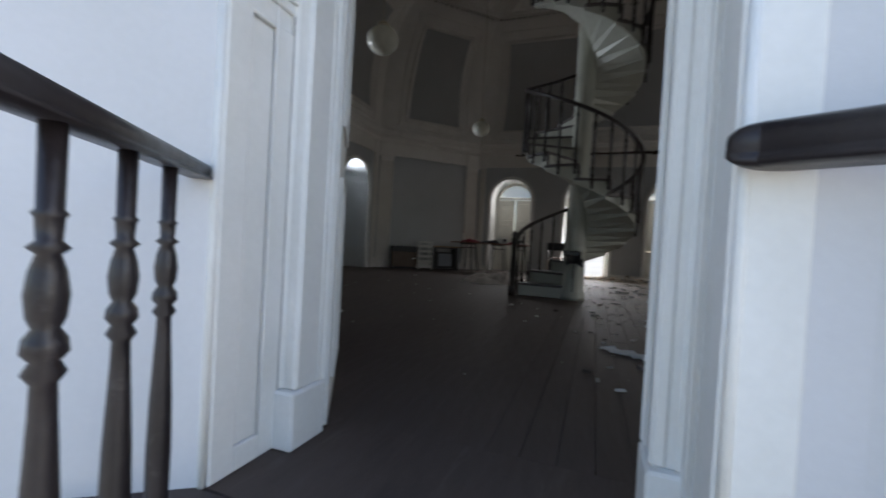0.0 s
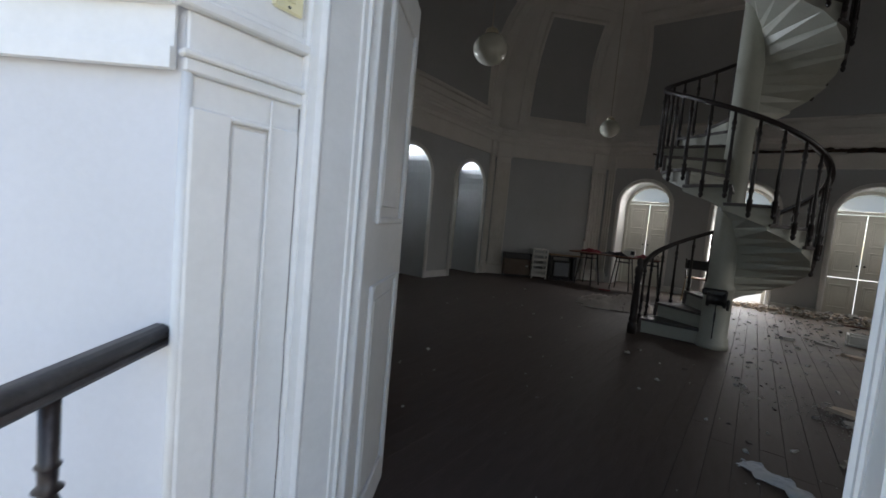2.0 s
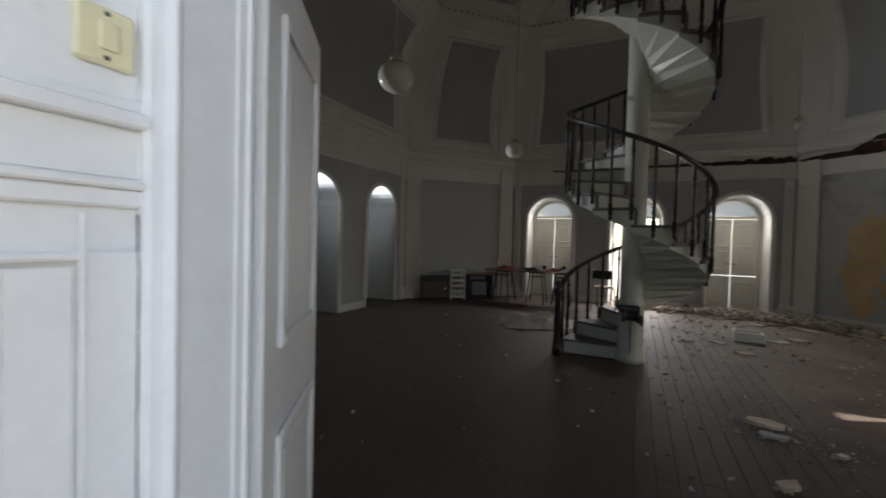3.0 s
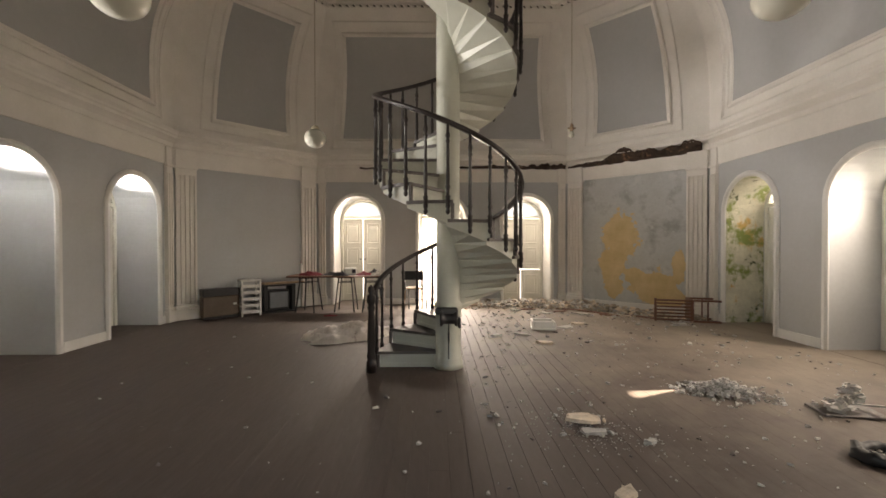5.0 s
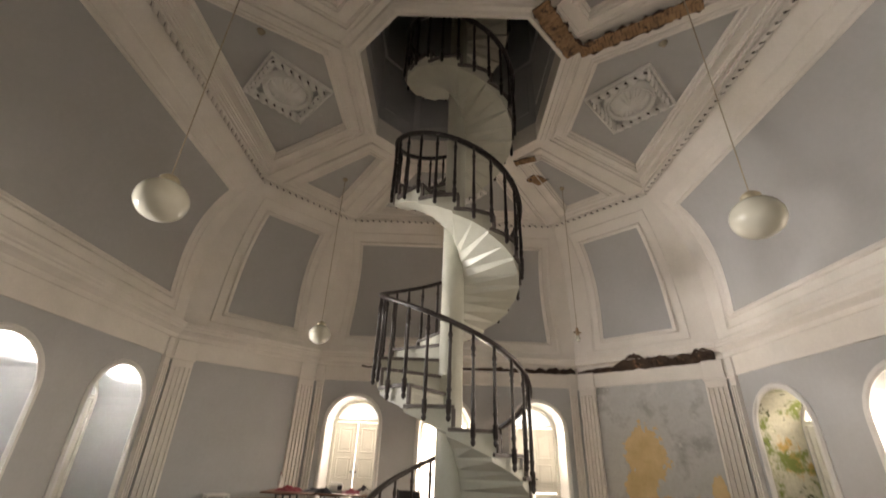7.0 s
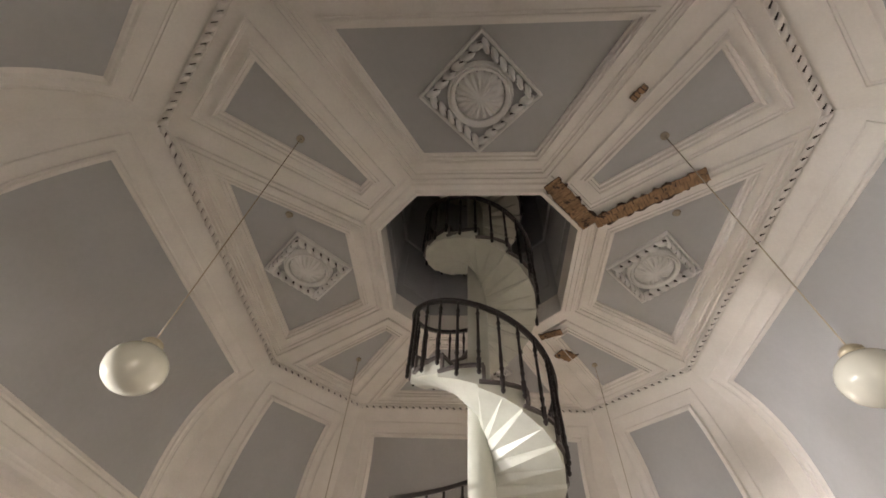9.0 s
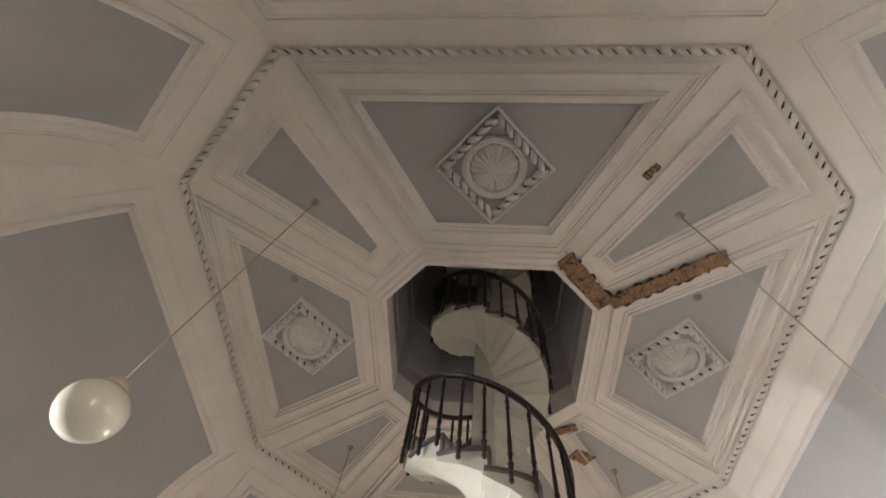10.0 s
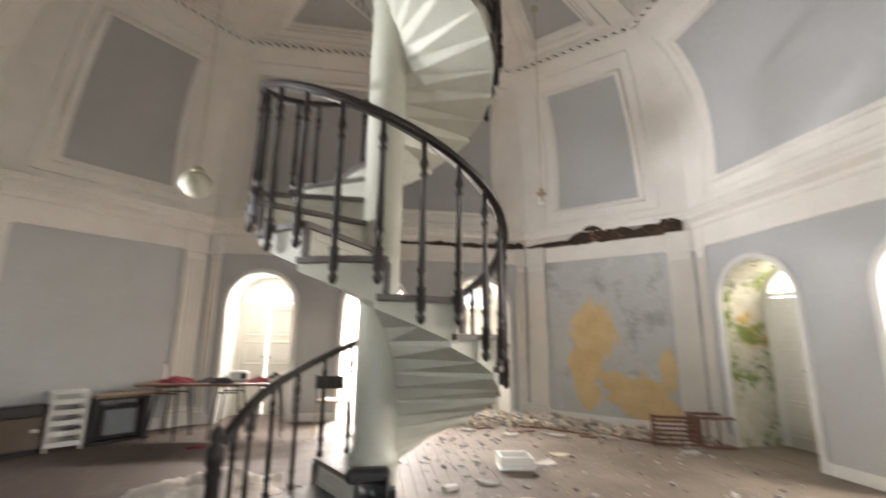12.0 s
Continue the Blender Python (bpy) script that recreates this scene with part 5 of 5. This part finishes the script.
def fallen_lath(x, y, length, rz, seed):
    """A splintered board off the cornice, lying on the floor."""
    r = random.Random(seed)
    t = thing("fallen_board", "splintered brown board fallen from the cornice", "board", pose(x, y, 0.001, 0, 0, rz), "fallen boards")
    n, v, f = 8, [], []
    for i in range(n + 1):
        u = length * (i / n - 0.5)
        w_ = 0.035 * (1 + 0.3 * r.uniform(-1, 1)) * (0.35 if i in (0, n) else 1)
        h_ = 0.022 * r.uniform(0.8, 1.2)
        v += [(u, -w_, 0), (u, w_, 0), (u, w_ * 0.9, h_), (u, -w_ * 0.9, h_)]
    for i in range(n):
        f += [(4 * i + c, 4 * i + (c + 1) % 4, 4 * i + 4 + (c + 1) % 4, 4 * i + 4 + c) for c in range(4)]
    b = Build()
    b.add(v, f + [(3, 2, 1, 0), (4 * n, 4 * n + 1, 4 * n + 2, 4 * n + 3)])
    part("board", b, BROWN_WOOD, t)


for i, (x, y, ln, rz) in enumerate(((2.55, 4.05, 0.9, -28), (3.05, 3.62, 0.7, -47), (3.25, 3.25, 0.45, -20), (2.30, 3.75, 0.5, 12), (3.75, 3.05, 0.6, -52), (1.75, 4.05, 0.4, 5))):
    fallen_lath(x, y, ln, rz, 80 + i)


def slab(name, label, m, sx, sy, sz, mat, seed):
    """A broken slab with an uneven outline."""
    r = random.Random(seed)
    t = thing(name, label, "plaster slab", m, "fallen plaster slabs")
    n = 9
    lo, hi = [], []
    for i in range(n):
        a = 2 * math.pi * (i + r.uniform(-0.3, 0.3)) / n
        k = 1 / max(abs(math.cos(a)), abs(math.sin(a)))
        q = r.uniform(0.62, 1.0)
        lo.append((sx * k * q * math.cos(a), sy * k * q * math.sin(a), 0))
        hi.append((lo[-1][0] * r.uniform(0.9, 0.99), lo[-1][1] * r.uniform(0.9, 0.99), sz * r.uniform(0.7, 1.2)))
    b = Build()
    b.add(lo + hi, [tuple(range(n))[::-1], tuple(range(n, 2 * n))] + [(i, (i + 1) % n, n + (i + 1) % n, n + i) for i in range(n)])
    part("slab", b, mat, t)
    for i in range(5):
        bb = Build()
        a = r.uniform(0, 6.28)
        s_ = r.uniform(0.012, 0.03)
        chunk(bb, (1.1 * sx * math.cos(a), 1.25 * sy * math.sin(a), s_ * 0.24), s_, r)
        part("fragment", bb, mat, t)
    return t


for i, (x, y, sx, sy, rz) in enumerate(((0.98, -1.62, 0.16, 0.09, 10), (1.02, -1.78, 0.11, 0.05, -8), (2.0, 2.1, 0.20, 0.10, 25), (1.35, 1.0, 0.14, 0.07, -10), (0.75, 1.45, 0.12, 0.06, 30), (1.15, 1.55, 0.13, 0.05, -25), (2.3, 2.4, 0.16, 0.09, 5), (2.05, 3.55, 0.15, 0.10, 40), (2.7, 3.4, 0.22, 0.06, -40), (3.4, 3.2, 0.26, 0.05, -42), (1.5, 3.9, 0.12, 0.09, 15), (4.0, 2.25, 0.16, 0.06, 12), (0.9, -2.55, 0.10, 0.06, 25), (1.35, -1.95, 0.05, 0.03, 20))):
    slab("plaster_slab", "broken white plaster slab lying on the floor", pose(x, y, 0.001 + (0.03 if i == 0 else 0), 0, 4 if i == 0 else 0, rz), sx, sy, rnd.uniform(0.018, 0.035), RUBBLE_GREY if i % 3 else RUBBLE, 40 + i)
fb_ = thing("foam_box", "open white foam packing box on the floor", "foam box", pose(1.60, 2.02, 0.001, 0, 0, -6))
b = Build()
b.box(-0.19, 0.19, -0.13, 0.13, 0, 0.03, bevel=0.008)
for x0, x1, y0, y1, h_ in ((-0.19, -0.16, -0.13, 0.13, 0.15), (0.16, 0.19, -0.13, 0.13, 0.13), (-0.159, 0.159, -0.13, -0.10, 0.14), (-0.159, 0.159, 0.10, 0.13, 0.15)):
    b.box(x0, x1, y0, y1, 0.031, h_, bevel=0.008)
part("foam", b, WHITE_PLASTIC, fb_)


# tray of broken plaster on boards
tr_ = thing("debris_tray", "shallow tray heaped with broken plaster and boards", "debris", pose(3.22, -1.46, 0.001, 0, 0, -12))
b = Build()
b.box(-0.24, 0.22, -0.13, 0.13, 0, 0.022, bevel=0.006)
part("tray", b, TREAD, tr_)
for i in range(30):
    bb = Build()
    s = rnd.uniform(0.035, 0.085)
    k_ = 1 - i / 36
    chunk(bb, (rnd.uniform(-0.2, 0.18) * k_, rnd.uniform(-0.11, 0.11) * k_, 0.03 + 0.0068 * i), s, rnd, 0.4)
    part("piece", bb, RUBBLE_GREY, tr_)
for sgn, ang in ((-1, 35), (1, -40)):
    bb = Build()
    bb.box(-0.17, 0.17, -0.018, 0.018, 0, 0.012, 0, pose(sgn * 0.17, -0.03, 0.075, 0, ang * 0.35, -65 * sgn), bevel=0.003)
    part("lath", bb, RUBBLE_GREY, tr_)
bg = thing("plastic_bag", "crumpled open black plastic bag with grey rubble inside", "bag", pose(2.74, -2.22, 0.001))
b = Build()
nu, nv = 36, 10
v = []
for i in range(nu):
    a = 2 * math.pi * i / nu
    for j in range(nv):
        w = 2 * math.pi * j / nv
        r = 0.042 * (1 + 0.7 * noise.noise((math.cos(a) * 3, math.sin(a) * 3, j * 0.7)) + 0.3 * noise.noise((math.cos(a) * 9, math.sin(a) * 9, j * 1.7)))
        v.append(((0.17 + r * math.cos(w)) * math.cos(a), (0.12 + r * math.cos(w)) * math.sin(a), max(0, 0.032 + r * math.sin(w))))
b.add(v, [(i * nv + j, ((i + 1) % nu) * nv + j, ((i + 1) % nu) * nv + (j + 1) % nv, i * nv + (j + 1) % nv) for i in range(nu) for j in range(nv)], 0, True)
part("bag_skin", b, BAG, bg)
b = Build()
for i in range(40):
    a, r = rnd.uniform(0, 6.28), rnd.random() ** 0.5
    chunk(b, (0.13 * r * math.cos(a), 0.09 * r * math.sin(a), 0.025 + rnd.random() * 0.02), rnd.uniform(0.012, 0.03), rnd)
part("contents", b, RUBBLE_GREY, bg)
bg.children[1]["kind"] = "stuff"


# crumpled paper just inside the door
pp = thing("paper_sheet", "torn crumpled white paper lying on the floor", "paper", pose(0.55, -3.16, 0.001, 0, 0, -36))
b = Build()
nu, nv = 22, 9
v, f = [], []
for i in range(nu + 1):
    for j in range(nv + 1):
        x, y = (i / nu - 0.5) * 0.46, (j / nv - 0.5) * 0.13 * (1 + 0.5 * noise.noise((i * 0.4, 3, 1)))
        y += 0.03 * noise.noise((i * 0.25, 7, 2))
        z = 0.004 + 0.05 * max(0, noise.noise((x * 9, y * 16, 5))) + 0.012 * abs(noise.noise((x * 30, y * 34, 2)))
        v.append((x, y, z))
for i in range(nu):
    for j in range(nv):
        q = i * (nv + 1) + j
        f.append((q, q + nv + 1, q + nv + 2, q + 1))
b.add(v, f)
sheet = part("sheet", b, PAPER, pp)
sm = sheet.modifiers.new("thickness", "SOLIDIFY")
sm.thickness = 0.003


# ---- floor planks ----


pw = 0.125
nx = int(2 * A / pw)
for i in range(nx):
    x0 = -A + i * pw + 0.01
    ymax = min(wall_y(x0), wall_y(x0 + pw)) + 0.0
    cuts = [-ymax]
    c = -ymax + random.uniform(1.2, 4.2)
    while c < ymax - 0.8:
        cuts.append(c)
        c += random.uniform(2.6, 4.6)
    cuts.append(ymax)
    for y0, y1 in zip(cuts[:-1], cuts[1:]):
        b = Build()
        gap = 0.0020 if -0.1 < x0 < 1.2 else 0.0006          # dust fills the joints to the east
        b.box(0, pw - gap, 0, y1 - y0 - gap, -0.03, random.uniform(-0.5 * gap, 0.0), bevel=0.7 * gap)
        part("plank", b, PLANK, floor_ob, m=pose(x0, y0, 0))
b = Build()
for k in (0, 2, 4, 6):
    for u in ((-ENTRY_C,) if k == 4 else ARCH_U):
        r, depth = (ENTRY_R + 0.45, 0.57) if k == 4 else (ARCH_R, T)
        b.box(u - r, u + r, 0.0, depth, -0.03, 0.0, 0, side_pose(k))
part("threshold", b, PLANK, floor_ob)
